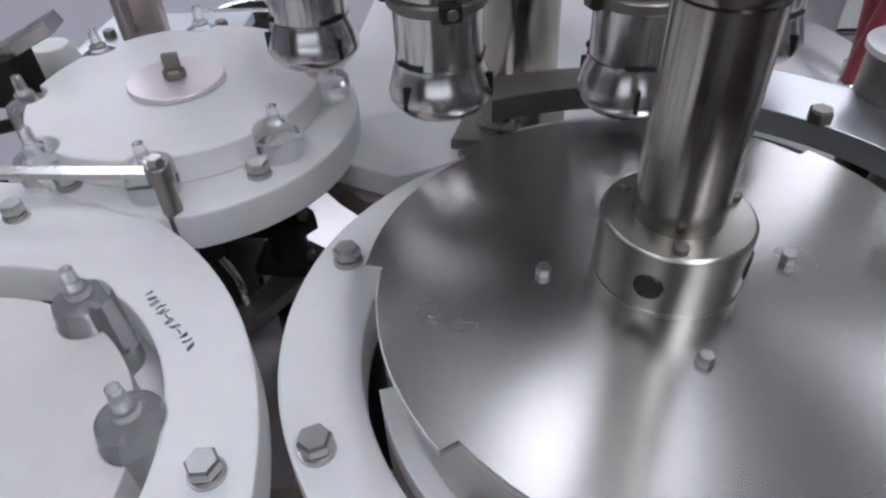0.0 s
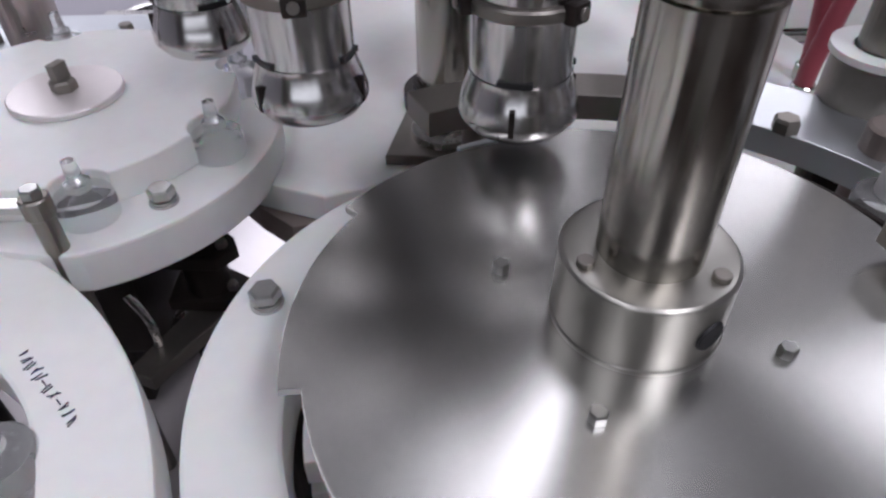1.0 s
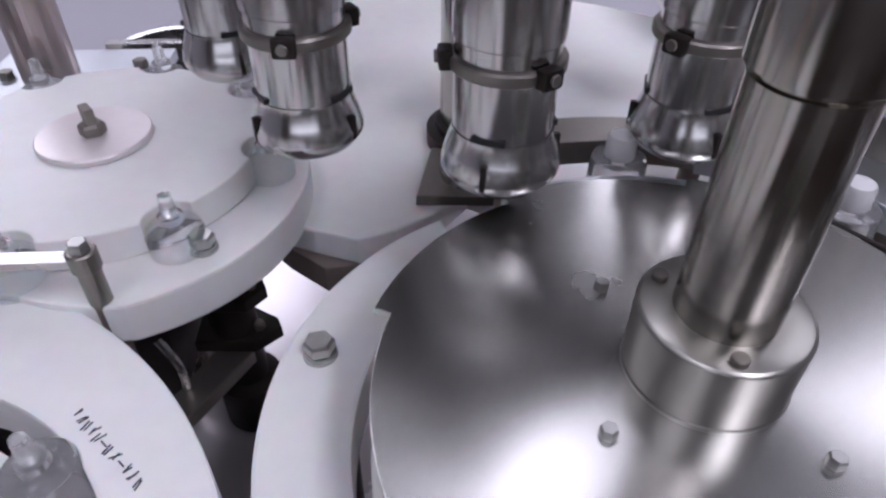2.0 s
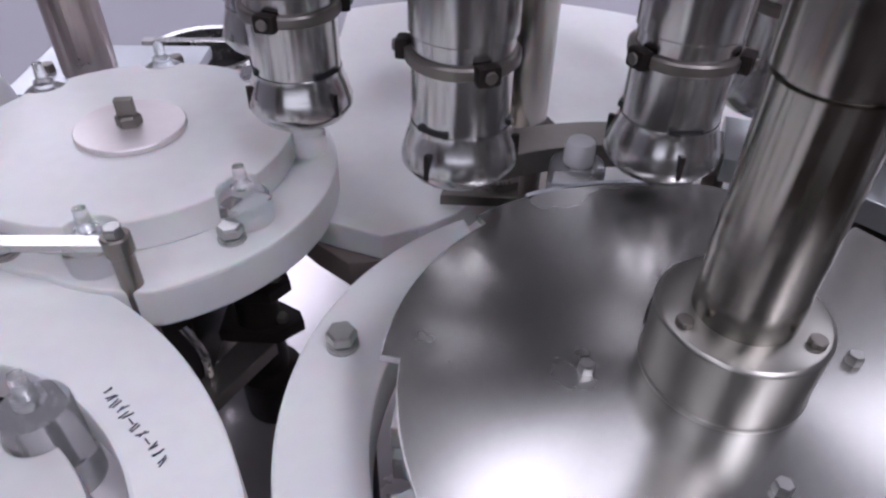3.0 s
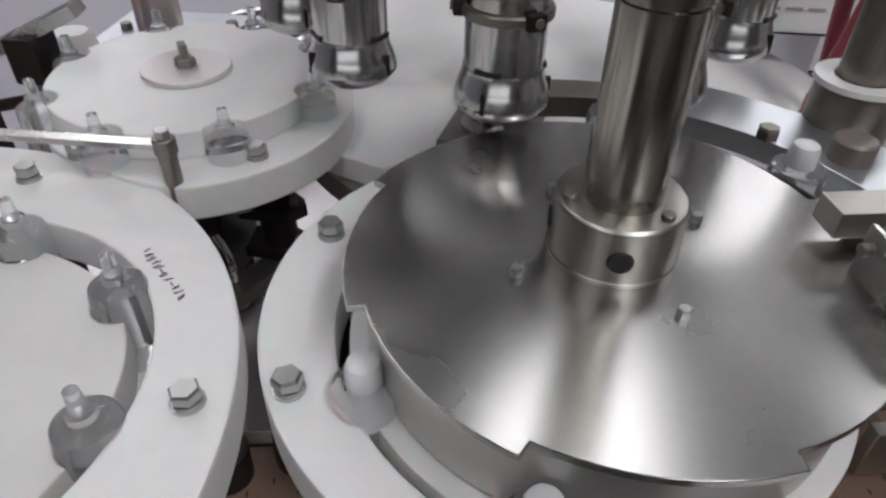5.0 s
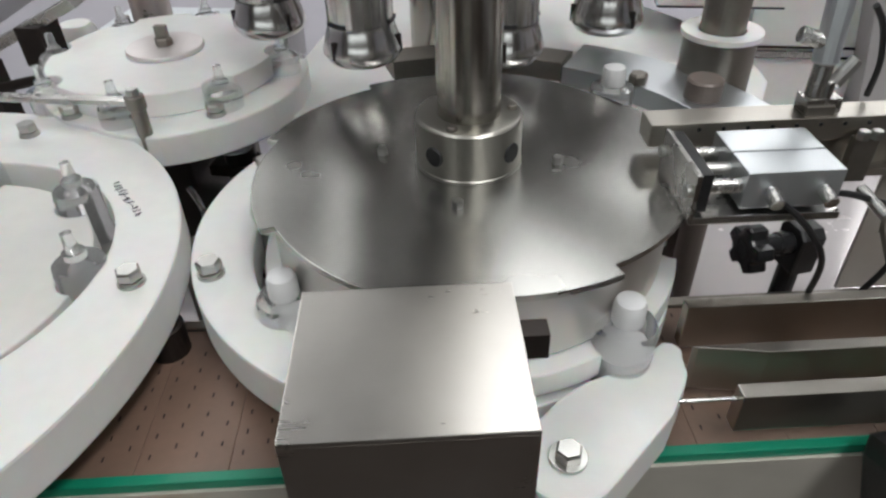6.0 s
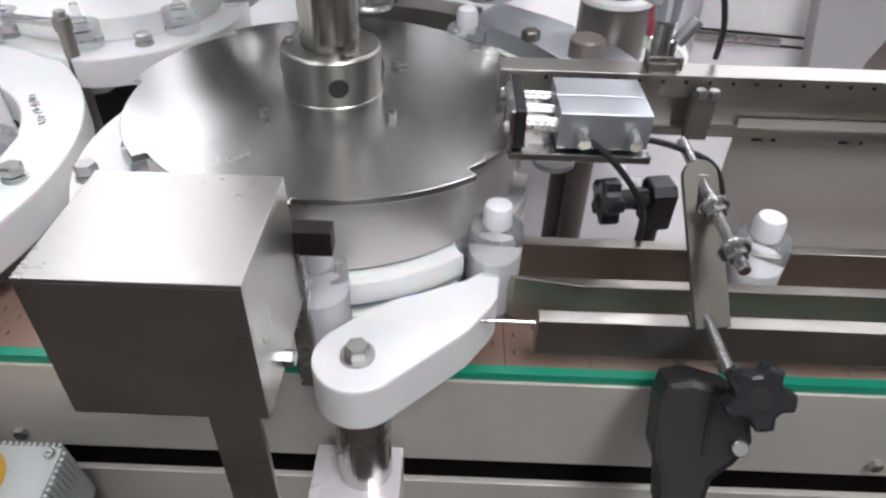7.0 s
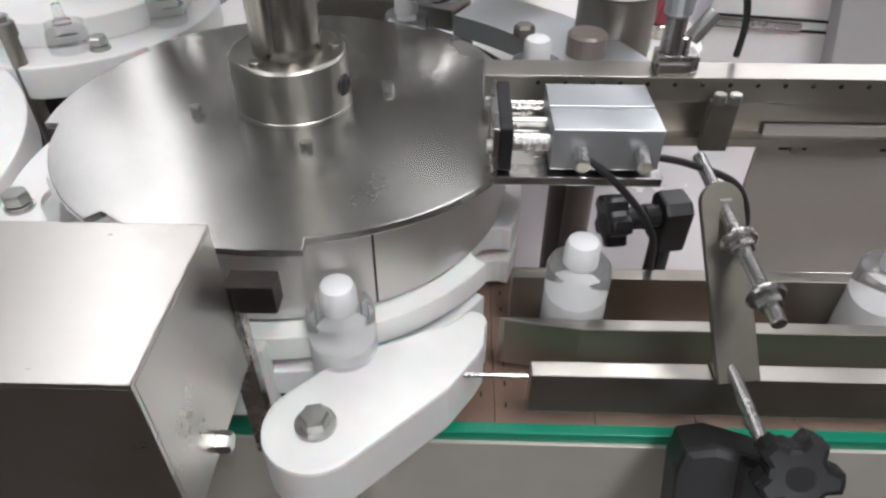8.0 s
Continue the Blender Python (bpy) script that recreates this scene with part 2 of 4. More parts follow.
def hexhead(r, h, z=0.0, turn=0.0, bm=None):
    """Six-sided bolt head with a chamfered crown."""
    b = bmesh.new()
    rings = []
    for k, rr in ((0, r), (h * 0.78, r), (h, r * 0.84)):
        rings.append([b.verts.new((rr * math.cos(radians(60 * i + turn)), rr * math.sin(radians(60 * i + turn)), z + k)) for i in range(6)])
    for ra, rb in zip(rings, rings[1:]):
        for i in range(6):
            b.faces.new((ra[i], ra[(i + 1) % 6], rb[(i + 1) % 6], rb[i]))
    b.faces.new(rings[-1])
    b.faces.new(rings[0][::-1])
    return join(bm, b)


def bolt(parent, x, y, z, r=0.0058, h=0.0046, turn=0.0, standoff=0.0034):
    """Hex bolt on a nut and washer, as a part of its thing."""
    w = part("bolt", hexhead(r, h, standoff, turn), BOLT, parent)
    w.location = (x, y, z)
    part("nut", join(lathe([(0, 0), (r * 1.08, 0), (r * 1.08, 0.0011), (r * 0.95, 0.0012), (r * 0.95, standoff - 0.0009), (r * 0.7, standoff - 0.0007), (r * 0.7, standoff), (0, standoff)], 24), bmesh.new()), BOLT, w)
    return w

# ---- the room ----
def slab(name, x0, y0, z0, x1, y1, z1, material):
    return tagged(part(name, box(x0, y0, z0, x1, y1, z1, 0), material), kind="structure")


# Unseen floor, ceiling and front wall are dark for the steel's reflections.
slab("floor", -3.2, -2.6, -0.1, 3.4, 3.4, 0.0, FLOOR)
slab("ceiling", -3.2, -2.6, 2.7, 3.4, 3.4, 2.8, CEIL)
slab("wall_back", -3.2, 3.2, 0.0, 3.4, 3.4, 2.7, WALL)
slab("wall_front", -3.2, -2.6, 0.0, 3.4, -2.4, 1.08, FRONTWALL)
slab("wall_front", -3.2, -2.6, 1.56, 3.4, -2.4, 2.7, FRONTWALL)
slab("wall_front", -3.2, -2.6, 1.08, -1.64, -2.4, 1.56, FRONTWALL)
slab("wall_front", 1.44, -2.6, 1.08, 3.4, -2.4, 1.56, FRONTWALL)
# Unseen window behind the camera, sized to shape the chuck highlights.
win = thing("window_1", (-0.1, -2.5, 1.32), "unseen grey framed strip window added for highlights on the chucks", "window", kind="structure")
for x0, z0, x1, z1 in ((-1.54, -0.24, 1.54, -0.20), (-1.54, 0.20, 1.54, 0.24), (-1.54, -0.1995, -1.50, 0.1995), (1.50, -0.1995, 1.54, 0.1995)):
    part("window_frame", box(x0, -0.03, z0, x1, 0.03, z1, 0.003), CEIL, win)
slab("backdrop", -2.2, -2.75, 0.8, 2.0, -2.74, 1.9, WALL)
slab("wall_left", -3.2, -2.4, 0.0, -3.0, 3.2, 2.7, WALL)
slab("wall_right", 3.2, -2.4, 0.0, 3.4, 3.2, 2.7, WALL)
for lx, ly, sx, sy, watt in LIGHTS:
    cl = thing("ceiling_light", (lx, ly, 2.66), "unseen white ceiling panel light placed to light the machine", "ceiling light", "ceiling lights")
    part("frame", box(-sx / 2 - 0.03, -sy / 2 - 0.03, 0.0, sx / 2 + 0.03, sy / 2 + 0.03, 0.04, 0.004), CEIL, cl)
    part("diffuser", box(-sx / 2, -sy / 2, -0.002, sx / 2, sy / 2, 0.004, 0.001), LAMP, cl)

# ---- machine base ----
deck = thing("machine_base", CONV, "stainless steel base cabinet carrying the filling machine", "machine")
part("deck_plate", box(-0.75, 0.10, -0.125, 1.5, 0.47, -0.115, 0.001), DECK, deck)
# Added lilac sheet in place of the distant floor and wall.
part("rear_backing", box(-0.75, 0.4705, -0.125, 1.5, 1.1, -0.117, 0.001), LILAC, deck, "lilac grey sheet standing in for the far floor and wall")
part("cabinet", box(-0.75, 0.0, -1.02, 1.5, 1.1, -0.125, 0.004), SHEET, deck)

# ---- conveyor ----
conv = thing("conveyor", CONV, "slat chain conveyor with stainless side frames and green edge strip", "conveyor")
part("side_frame", box(-0.7, -0.0025, -0.062, 1.5, 0.0, -0.004, 0.0005), FRAME, conv)
part("side_frame", box(-0.7, 0.088, -0.062, 1.5, 0.0905, -0.004, 0.0005), SHEET, conv)
part("lower_plate", box(-0.7, -0.006, -0.15, 1.5, -0.0025, -0.076, 0.0008), FRAME, conv)
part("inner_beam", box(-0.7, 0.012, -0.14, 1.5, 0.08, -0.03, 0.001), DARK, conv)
part("edge_strip", box(-0.7, -0.0012, -0.004, 1.5, 0.0036, 0.0012, 0.0008), GREEN, conv, "green plastic edge strip")
part("edge_strip", box(-0.7, 0.0865, -0.004, 1.5, 0.0925, 0.0015, 0.0008), DULL, conv, "dull steel wear strip")
for bu in (-0.36, -0.29, -0.205, 0.13, 0.205, 0.29, 0.36):
    bb = part("bolt", hexhead(0.0035, 0.003), BOLT, conv)
    bb.matrix_basis = pose(bu, -0.0026, -0.052, 90, 0, 0)
for i in range(57):
    u0 = -0.70 + i * 0.0381
    sl = part("slat", box(u0 + 0.0001, 0.0040, -0.006, u0 + 0.0380, 0.086, 0.0, 0.0003), CHAIN, conv)
hb = bmesh.new()
for i in range(180):
    for j in range(7):
        u0, v0 = -0.70 + i * 0.0381 / 4 + 0.004, 0.011 + j * 0.0105 + (0.005 if i % 2 else 0)
        vs = [hb.verts.new((u0 + a, v0 + b_, 0.00025)) for a, b_ in ((0, 0), (0.0008, 0), (0.0008, 0.0026), (0, 0.0026))]
        hb.faces.new(vs)
tagged(part("slot_pattern", hb, HOLE, conv), kind="stuff")

# guide rails on the conveyor
def guide_rail(u0, v0, v1, z0, z1, pointed, label):
    r = thing("guide_rail", CONV, label, "guide rail", "guide rails of the conveyor")
    if pointed:
        pts = [(u0, v1), (u0 + 0.002, v1 - 0.0012), (u0 + 0.03, v0), (1.45, v0), (1.45, v1)]
        part("bar", prism(pts, z0, z1, 0.0006), SATIN, r)
    else:
        part("bar", box(u0, v0, z0, 1.45, v1, z1, 0.0006), SATIN, r)
    for u in (0.12, 0.32, 0.52):
        part("spacer", rod((u, (v0 + v1) / 2, -0.004), (u, (v0 + v1) / 2, z0 + 0.002), 0.0022, 10), STEEL, r)
    return r


front_rail = guide_rail(0.035, 0.0020, 0.0090, 0.0105, 0.0305, False, "flat stainless guide bar along the near conveyor edge")
part("pin", rod((-0.030, 0.0055, 0.0262), (0.0355, 0.0055, 0.0262), 0.0009, 10), STEEL, front_rail)
guide_rail(0.0250, 0.0245, 0.0302, 0.006, 0.0305, True, "stainless guide bar with a pointed end beside the bottle lane")
guide_rail(0.031, 0.0530, 0.0590, 0.006, 0.0305, False, "stainless guide bar on the far side of the bottle lane")

# ---- white guide plates ----
def guide_plate(name, pts, z0, z1, label):
    g = thing(name, (0, 0, z0), label, "guide plate", "white guide plates")
    part("plate", prism(pts, 0.0, z1 - z0, 0.0016), WHITE, g, smooth=False)
    return g


gp = guide_plate("guide_plate", arc(0.071, 0.2017, 0.1285, 118, 284, 60) + arc(0.0835, 0.1955, 0.1090, 279, 126, 60), 1.038, 1.0605, "curved white plastic guide plate round the capping star wheel")
bolt(gp, -0.0385, 0.2355, 0.0225, turn=10)
bolt(gp, -0.0335, 0.1435, 0.0225, turn=25)
gl = guide_plate("guide_plate", arc(-0.2366, 0.1065, 0.187, -100, 104, 80) + arc(LEFT.x, LEFT.y, 0.1025, 150, -110, 70), 1.038, 1.0605, "wide white plastic guide ring with handwriting, round the infeed star wheel")
bolt(gl, -0.067, 0.134, 0.0225, turn=5)
bolt(gl, -0.203, 0.2645, 0.0225, turn=12)
rnd = random.Random(5)
for i in range(12):
    f = i / 11
    c = Vector((-0.118, 0.214)).lerp(Vector((-0.090, 0.186)), f)
    for s in range(2 if i not in (5, 8) else 1):
        m = pose(c.x + rnd.uniform(-0.0006, 0.0006), c.y + rnd.uniform(-0.0006, 0.0006), 0.02275, 0, 0, 45 + (rnd.uniform(-25, 25) if i not in (5, 8) else 90))
        q = box(-0.0022 + rnd.uniform(0, 0.0009), -0.00024 + s * 0.0007, -0.0001, 0.0022 - rnd.uniform(0, 0.0009), 0.00024 + s * 0.0007, 0.0001, 0)
        q.transform(m)
        part("ink_stroke", q, INK, gl, "illegible ink stroke")
for sx, sy, g in ((-0.059, 0.1325, gl), (-0.203, 0.2645, gl), (-0.0385, 0.2355, gp), (-0.0335, 0.1435, gp)):
    part("support_post", rod((sx, sy, -0.132), (sx, sy, -0.0006), 0.0095, 24), DARK, g, "dark steel support post")
edge = []
for i in range(61):
    ang = 25 - 203 * i / 60
    r = 0.097 - 0.0145 * min(max((-70 - ang) / 30, 0), 1)
    edge.append((REAR_RING.x + r * math.cos(radians(ang)), REAR_RING.y + r * math.sin(radians(ang))))
gr = guide_plate("guide_plate", edge[::-1] + arc(REAR_RING.x, REAR_RING.y, 0.066, 25, -178, 60), 1.043, 1.0635, "thick white plastic guide ring under the rear star wheel")
bolt(gr, -0.0925, 0.2955, 0.0205, turn=15)
bolt(gr, -0.186, 0.285, 0.0205, turn=33)
# plate under the capping turret, with a tooth between the two wheels
tp = guide_plate("turret_plate", arc(HUB.x, 0.416, 0.24, 0, 118, 40) + [(-0.074, 0.58), (-0.080, 0.42), (-0.076, 0.345), (-0.070, 0.338), (-0.053, 0.330), (-0.029, 0.320), (-0.011, 0.326), (0.008, 0.338), (0.028, 0.362), (0.075, 0.33), (0.16, 0.305), (0.25, 0.33)], 1.030, 1.046, "broad white plastic plate below the capping heads")
part("lower_plate", prism([(-0.080, 0.352), (-0.066, 0.336), (-0.046, 0.3185), (-0.022, 0.3215), (0.006, 0.352), (-0.03, 0.40), (-0.085, 0.375)], -0.016, -0.0004, 0.0008), BROWNPANEL, tp, "brown steel backing plate")

# ---- capping star wheel ----
wheel = thing("star_wheel", (WHEEL.x, WHEEL.y, 1.0), "large stainless disc star wheel with central shaft, turning", "star wheel")
rim = []
for k in range(8):
    for i in range(13):
        rim.append((0.0945 + 0.0058 * i / 12, 46 + 45 * k + 45 * i / 12 * 0.985))
part("disc", prism([(r * math.cos(radians(a)), r * math.sin(radians(a))) for r, a in rim], 0.0955, 0.0985, 0.0004), DISC, wheel, "brushed stainless top disc with stepped rim")
part("drum", lathe([(0.02, 0.0955), (0.0915, 0.0955), (0.0915, 0.060), (0.0905, 0.059), (0.02, 0.059)], 96), SKIRT, wheel, "rolled stainless skirt", smooth=True)
seam = part("seam", box(0.0913, -0.0004, 0.0605, 0.0917, 0.0004, 0.0953, 0), DARK, wheel, "dark butt joint of the skirt")
seam.matrix_basis = Matrix.Rotation(radians(194.7), 4, "Z")


def scalloped(R, pocket_r, at, rp, n, phase=0.0):
    """Outline of a round plate with n round pockets."""
    pts = []
    for k in range(n):
        c = phase + 360 / n * k
        half = math.degrees(math.acos((at * at + R * R - rp * rp) / (2 * at * R)))
        cx, cy = at * math.cos(radians(c)), at * math.sin(radians(c))
        ex, ey = R * math.cos(radians(c - half)) - cx, R * math.sin(radians(c - half)) - cy
        s = math.degrees(math.atan2(ey, ex)) - c
        s = s % 360
        if s > 180:
            s -= 360
        span = -(360 - 2 * abs(s))
        pts += arc(cx, cy, rp, c - abs(s), c - abs(s) + span, 10)
        pts += arc(0, 0, R, c + half, c + 360 / n - half, 8)[1:-1]
    return pts


part("pocket_plate", prism(scalloped(0.099, 0, 0.0985, 0.0122, 8, 5.5), 0.046, 0.058, 0.001), WHITE, wheel, "white plastic pocket plate")
part("pocket_plate", prism(scalloped(0.099, 0, 0.0985, 0.0122, 8, 5.5), 0.027, 0.040, 0.001), WHITE, wheel, "white plastic pocket plate")
part("spindle", rod((0, 0, -0.07), (0, 0, 0.05), 0.03, 32), STEEL, wheel)
collar = part("collar", lathe([(0.0135, 0.0985), (0.0240, 0.0985), (0.0240, 0.0998), (0.0236, 0.1002), (0.0236, 0.1208), (0.0228, 0.1218), (0.0222, 0.122), (0.0135, 0.122)], 64), COLLAR, wheel, "turned collar with set-screw holes", smooth=True)
part("shaft", lathe([(0.0, 0.098), (0.0140, 0.098), (0.0140, 0.189), (0.0130, 0.1895), (0.0130, 0.1915), (0.0155, 0.1915), (0.0155, 0.62), (0, 0.62)], 48), SHAFT, wheel, "polished steel drive shaft", smooth=True)
for a in (242.5, 332.5):
    h = part("set_screw_hole", lathe([(0, 0.0006), (0.0042, 0.0006), (0.0046, 0.0), (0.0046, -0.001)], 20), BLACK, collar, "dark drilled set-screw hole")
    h.matrix_basis = Matrix.Rotation(radians(a), 4, "Z") @ pose(0.0236, 0, 0.1095, 0, 90, 0)
for a in (20, 140, 260):
    cs = part("cap_screw", rod((0.0192 * math.cos(radians(a)), 0.0192 * math.sin(radians(a)), 0.1218), (0.0192 * math.cos(radians(a)), 0.0192 * math.sin(radians(a)), 0.1240), 0.0024, 12), DULL, collar)
for a in (5, 95, 185, 275):
    st = part("stud_bolt", hexhead(0.0026, 0.0034, 0.0, a), BOLT, wheel)
    st.location = (0.0403 * math.cos(radians(a)), 0.0403 * math.sin(radians(a)), 0.0985)

# dark arc guide behind the disc
ag = thing("arc_guide", (0, 0, 1.03), "dark steel curved guide bar behind the disc", "guide bar")
part("inner_bar", prism(arc(WHEEL.x, WHEEL.y, 0.1055, 18, 70, 30) + arc(WHEEL.x, WHEEL.y, 0.1032, 70, 18, 30), 0.052, 0.064, 0.0005), DARK, ag)
part("rear_bar", prism(arc(WHEEL.x, WHEEL.y, 0.152, 70.3, 116, 30) + arc(WHEEL.x, WHEEL.y, 0.1305, 116, 70.3, 30), 0.054, 0.066, 0.0006), DULL, ag)
# The bar's edge highlight, drawn as a separate pale strip.
part("lip", prism(arc(WHEEL.x, WHEEL.y, 0.1058, 70.5, 116, 30) + arc(WHEEL.x, WHEEL.y, 0.1030, 116, 70.5, 30), 0.052, 0.064, 0.0005), ALU, ag, "pale strip drawing the edge highlight of the bar")
op = part("outer_plate", prism(arc(WHEEL.x, WHEEL.y, 0.172, 18, 70, 30) + arc(WHEEL.x, WHEEL.y, 0.1305, 70, 18, 30), 0.052, 0.064, 0.0006), ALU, ag, "pale satin plate outside the dark slot")
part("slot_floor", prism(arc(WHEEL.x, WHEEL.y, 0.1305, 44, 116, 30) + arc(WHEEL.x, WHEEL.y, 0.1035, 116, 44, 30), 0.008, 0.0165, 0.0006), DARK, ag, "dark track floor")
bq = part("bolt", hexhead(0.0055, 0.006, 0.064, 10), DULL, op)
bq.location = (WHEEL.x + 0.1337 * math.cos(radians(49.7)), WHEEL.y + 0.1337 * math.sin(radians(49.7)), -0.0001)
for a, fr in ((28.5, 0.0075), (70, 0.005), (105, 0.005)):
    foot_at = Vector((WHEEL.x + 0.144 * math.cos(radians(a)), WHEEL.y + 0.144 * math.sin(radians(a)), 0))
    foot = part("foot", rod(foot_at + Vector((0, 0, -0.125)), foot_at + Vector((0, 0, 0.0515)), fr, 24), BROWNPANEL, ag, "brown steel support post")
    part("flange", rod(foot_at + Vector((0, 0, -0.1249)), foot_at + Vector((0, 0, -0.118)), fr + 0.0035, 24), DULL, foot)

# ---- infeed star wheel ----
lw = thing("infeed_star_wheel", (LEFT.x, LEFT.y, 1.0), "white plastic infeed star wheel with bottle pockets", "star wheel")
part("plate", prism(scalloped(0.0905, 0, 0.0915, 0.0122, 8), 0.034, 0.053, 0.0012), GREYER, lw)
part("spindle", rod((0, 0, -0.10), (0, 0, 0.04), 0.03, 32), STEEL, lw)

# ---- rear star wheel ----
rw = thing("rear_star_wheel", (REAR.x, REAR.y, 1.0), "white plastic rear star wheel with steel centre washer", "star wheel")
part("plate", prism(scalloped(0.0800, 0, 0.0845, 0.0124, 8), 0.0638, 0.0795, 0.0012), WHITE, rw)
part("spindle", rod((0, 0, -0.10), (0, 0, 0.0638), 0.03, 32), STEEL, rw)
part("washer_plate", lathe([(0, 0.0795), (0.0262, 0.0795), (0.0268, 0.0801), (0.0268, 0.0822), (0.0262, 0.0828), (0, 0.0828)], 56), WASHER, rw, "round satin metal washer plate", smooth=True)
hn = part("hub_nut", hexhead(0.0062, 0.0055, 0.0828, 10), DULL, rw, "worn steel hub nut and stud")
part("tab", box(-0.0042, -0.0022, 0.0865, 0.0042, 0.0022, 0.0965, 0.0006), DULL, hn, "flat upright steel tab")

# ---- capping turret ----
turret = thing("capping_turret", (HUB.x, HUB.y, 1.0), "turret with ten polished capping heads, turning", "capping turret")
# Hub out of view, widened and dark so the disc reflects less ceiling.
part("unseen_top_hub", lathe([(0.0, 0.292), (0.083, 0.292), (0.085, 0.294), (0.085, 0.338), (0.083, 0.340), (0.0, 0.340)], 48), DARK, turret, smooth=True)
for k in range(HEADS):
    ra = part("radial_arm", box(0.084, -0.007, 0.296, 0.142, 0.007, 0.310, 0.001), DULL, turret)
    ra.matrix_basis = Matrix.Rotation(radians(360 / HEADS * k), 4, "Z")
part("column", lathe([(0, 0.060), (0.0225, 0.060), (0.023, 0.061), (0.023, 0.30), (0, 0.30)], 40), SHAFT, turret, smooth=True)
head_parts = [
    ("chuck_mouth", [(0.010, 0.0015), (0.0125, 0.0), (0.0178, 0.0), (0.0190, 0.0008), (0.0221, 0.0050), (0.0222, 0.0075), (0.0205, 0.0140), (0.0188, 0.0190), (0.0186, 0.0215), (0.0, 0.0215)], "flared polished chuck mouth with bevelled rim"),
    ("chuck_body", [(0.0, 0.0215), (0.0178, 0.0215), (0.0182, 0.022), (0.0182, 0.0545), (0.0, 0.0545)], ""),
    ("clamp_ring", [(0.018, 0.0440), (0.0198, 0.0440), (0.0204, 0.0447), (0.0204, 0.0478), (0.0198, 0.0486), (0.018, 0.0486)], "split clamp ring"),
    ("sleeve", [(0.0, 0.0545), (0.0186, 0.0545), (0.019, 0.055), (0.019, 0.0725), (0.0172, 0.0732), (0.0172, 0.0785), (0.0205, 0.0792), (0.021, 0.080), (0.021, 0.155), (0.0, 0.155)], "polished upper sleeve with a dark groove"),
    ("spindle", [(0.0, 0.155), (0.010, 0.155), (0.010, 0.20), (0.0, 0.20)], ""),
]
for k in range(HEADS):
    hd = part("capping_head", lathe(head_parts[0][1], 48), HEADSTEEL, turret, "polished steel capping head", smooth=True)
    hd.matrix_basis = Matrix.Rotation(radians(360 / HEADS * k), 4, "Z") @ pose(0.1285, 0, 0.108, 0, 0, 0)
    for nm, prof, lab in head_parts[1:]:
        part(nm, lathe(prof, 40), DULL if nm == "clamp_ring" else HEADSTEEL, hd, lab, smooth=True)
    part("groove", lathe([(0.0174, 0.0735), (0.0176, 0.0735), (0.0176, 0.0782), (0.0174, 0.0782)], 40), DARK, hd)
    for ang in (35, 155, 275):
        lug = part("clamp_lug", box(0.0185, -0.0042, 0.0432, 0.0236, 0.0042, 0.0502, 0.0016), DARK, hd, "dark clamp lug")
        lug.matrix_basis = Matrix.Rotation(radians(ang), 4, "Z")
        part("screw", rod((0.0236, 0, 0.047), (0.0248, 0, 0.047), 0.0022, 10), DULL, lug)
    for ang in (-20, 100, 220):
        sl = part("slot", box(0.0172, -0.0062, 0.0218, 0.0186, 0.0062, 0.0240, 0.0003), BLACK, hd, "dark horizontal slot")
        sl.matrix_basis = Matrix.Rotation(radians(ang), 4, "Z")
        sv = part("slit", box(0.0175, -0.0010, 0.0050, 0.0224, 0.0010, 0.0150, 0.0003), DARK, hd, "narrow vertical slit")
        sv.matrix_basis = Matrix.Rotation(radians(ang), 4, "Z")
pf = thing("column_foot", (0.030, 0.366, 1.046), "dark steel foot plate with a flange under the turret", "bracket")
part("plate", prism([(-0.03, -0.02), (0.03, -0.024), (0.036, 0.02), (-0.02, 0.026)], 0.0, 0.006, 0.0006), DULL, pf)
fl = part("flange", lathe([(0, 0.006), (0.017, 0.006), (0.017, 0.010), (0, 0.010)], 36), STEEL, pf)
sk = part("socket", lathe([(0, 0), (0.031, 0.0), (0.031, 0.0085), (0.0255, 0.0095), (0.0255, 0.0135), (0, 0.0135)], 40), DARK, pf, "dark column socket", smooth=True)
sk.location = (HUB.x - 0.030, HUB.y - 0.366, 0.0)
part("screw", rod((0.0, 0, 0.01), (0.0, 0, 0.014), 0.0035), BLACK, fl)

# ---- sheet metal cover beside the wheel ----
cv = thing("cover_box", CONV @ pose(0.0014, -0.0006, 0), "folded brushed stainless cover box open below", "cover")
part("top", box(-0.1215, -0.0630, 0.1022, -0.0595, -0.0090, 0.1037, 0.0004), SHEET, cv)
part("front", box(-0.1215, -0.0630, 0.0468, -0.0595, -0.0615, 0.1022, 0.0003), SHEET, cv)
part("side", box(-0.061, -0.0615, 0.0458, -0.0595, -0.0090, 0.1022, 0.0003), SHEET, cv)
part("side", box(-0.1215, -0.0615, 0.0468, -0.120, -0.0090, 0.1022, 0.0003), SHEET, cv)
part("bracket", box(-0.0800, -0.0615, -0.13, -0.0632, -0.0592, 0.085, 0.0005), SHEET, cv, "upright flat steel bracket")
part("bracket_foot", box(-0.0800, -0.0590, -0.13, -0.0632, -0.0062, -0.1265, 0.0005), SHEET, cv)
sc = part("screw", hexhead(0.0032, 0.004), BOLT, cv)
sc.matrix_basis = pose(-0.0595, -0.0395, 0.0495, 0, 90, 0)

sn = thing("sensor_plate", CONV @ pose(-0.0592, -0.0095, 0.0700), "small dark sensor block between cover and drum", "sensor")
part("block", box(0.0, 0.0, 0.0, 0.0145, 0.008, 0.0105, 0.0006), DARK, sn)
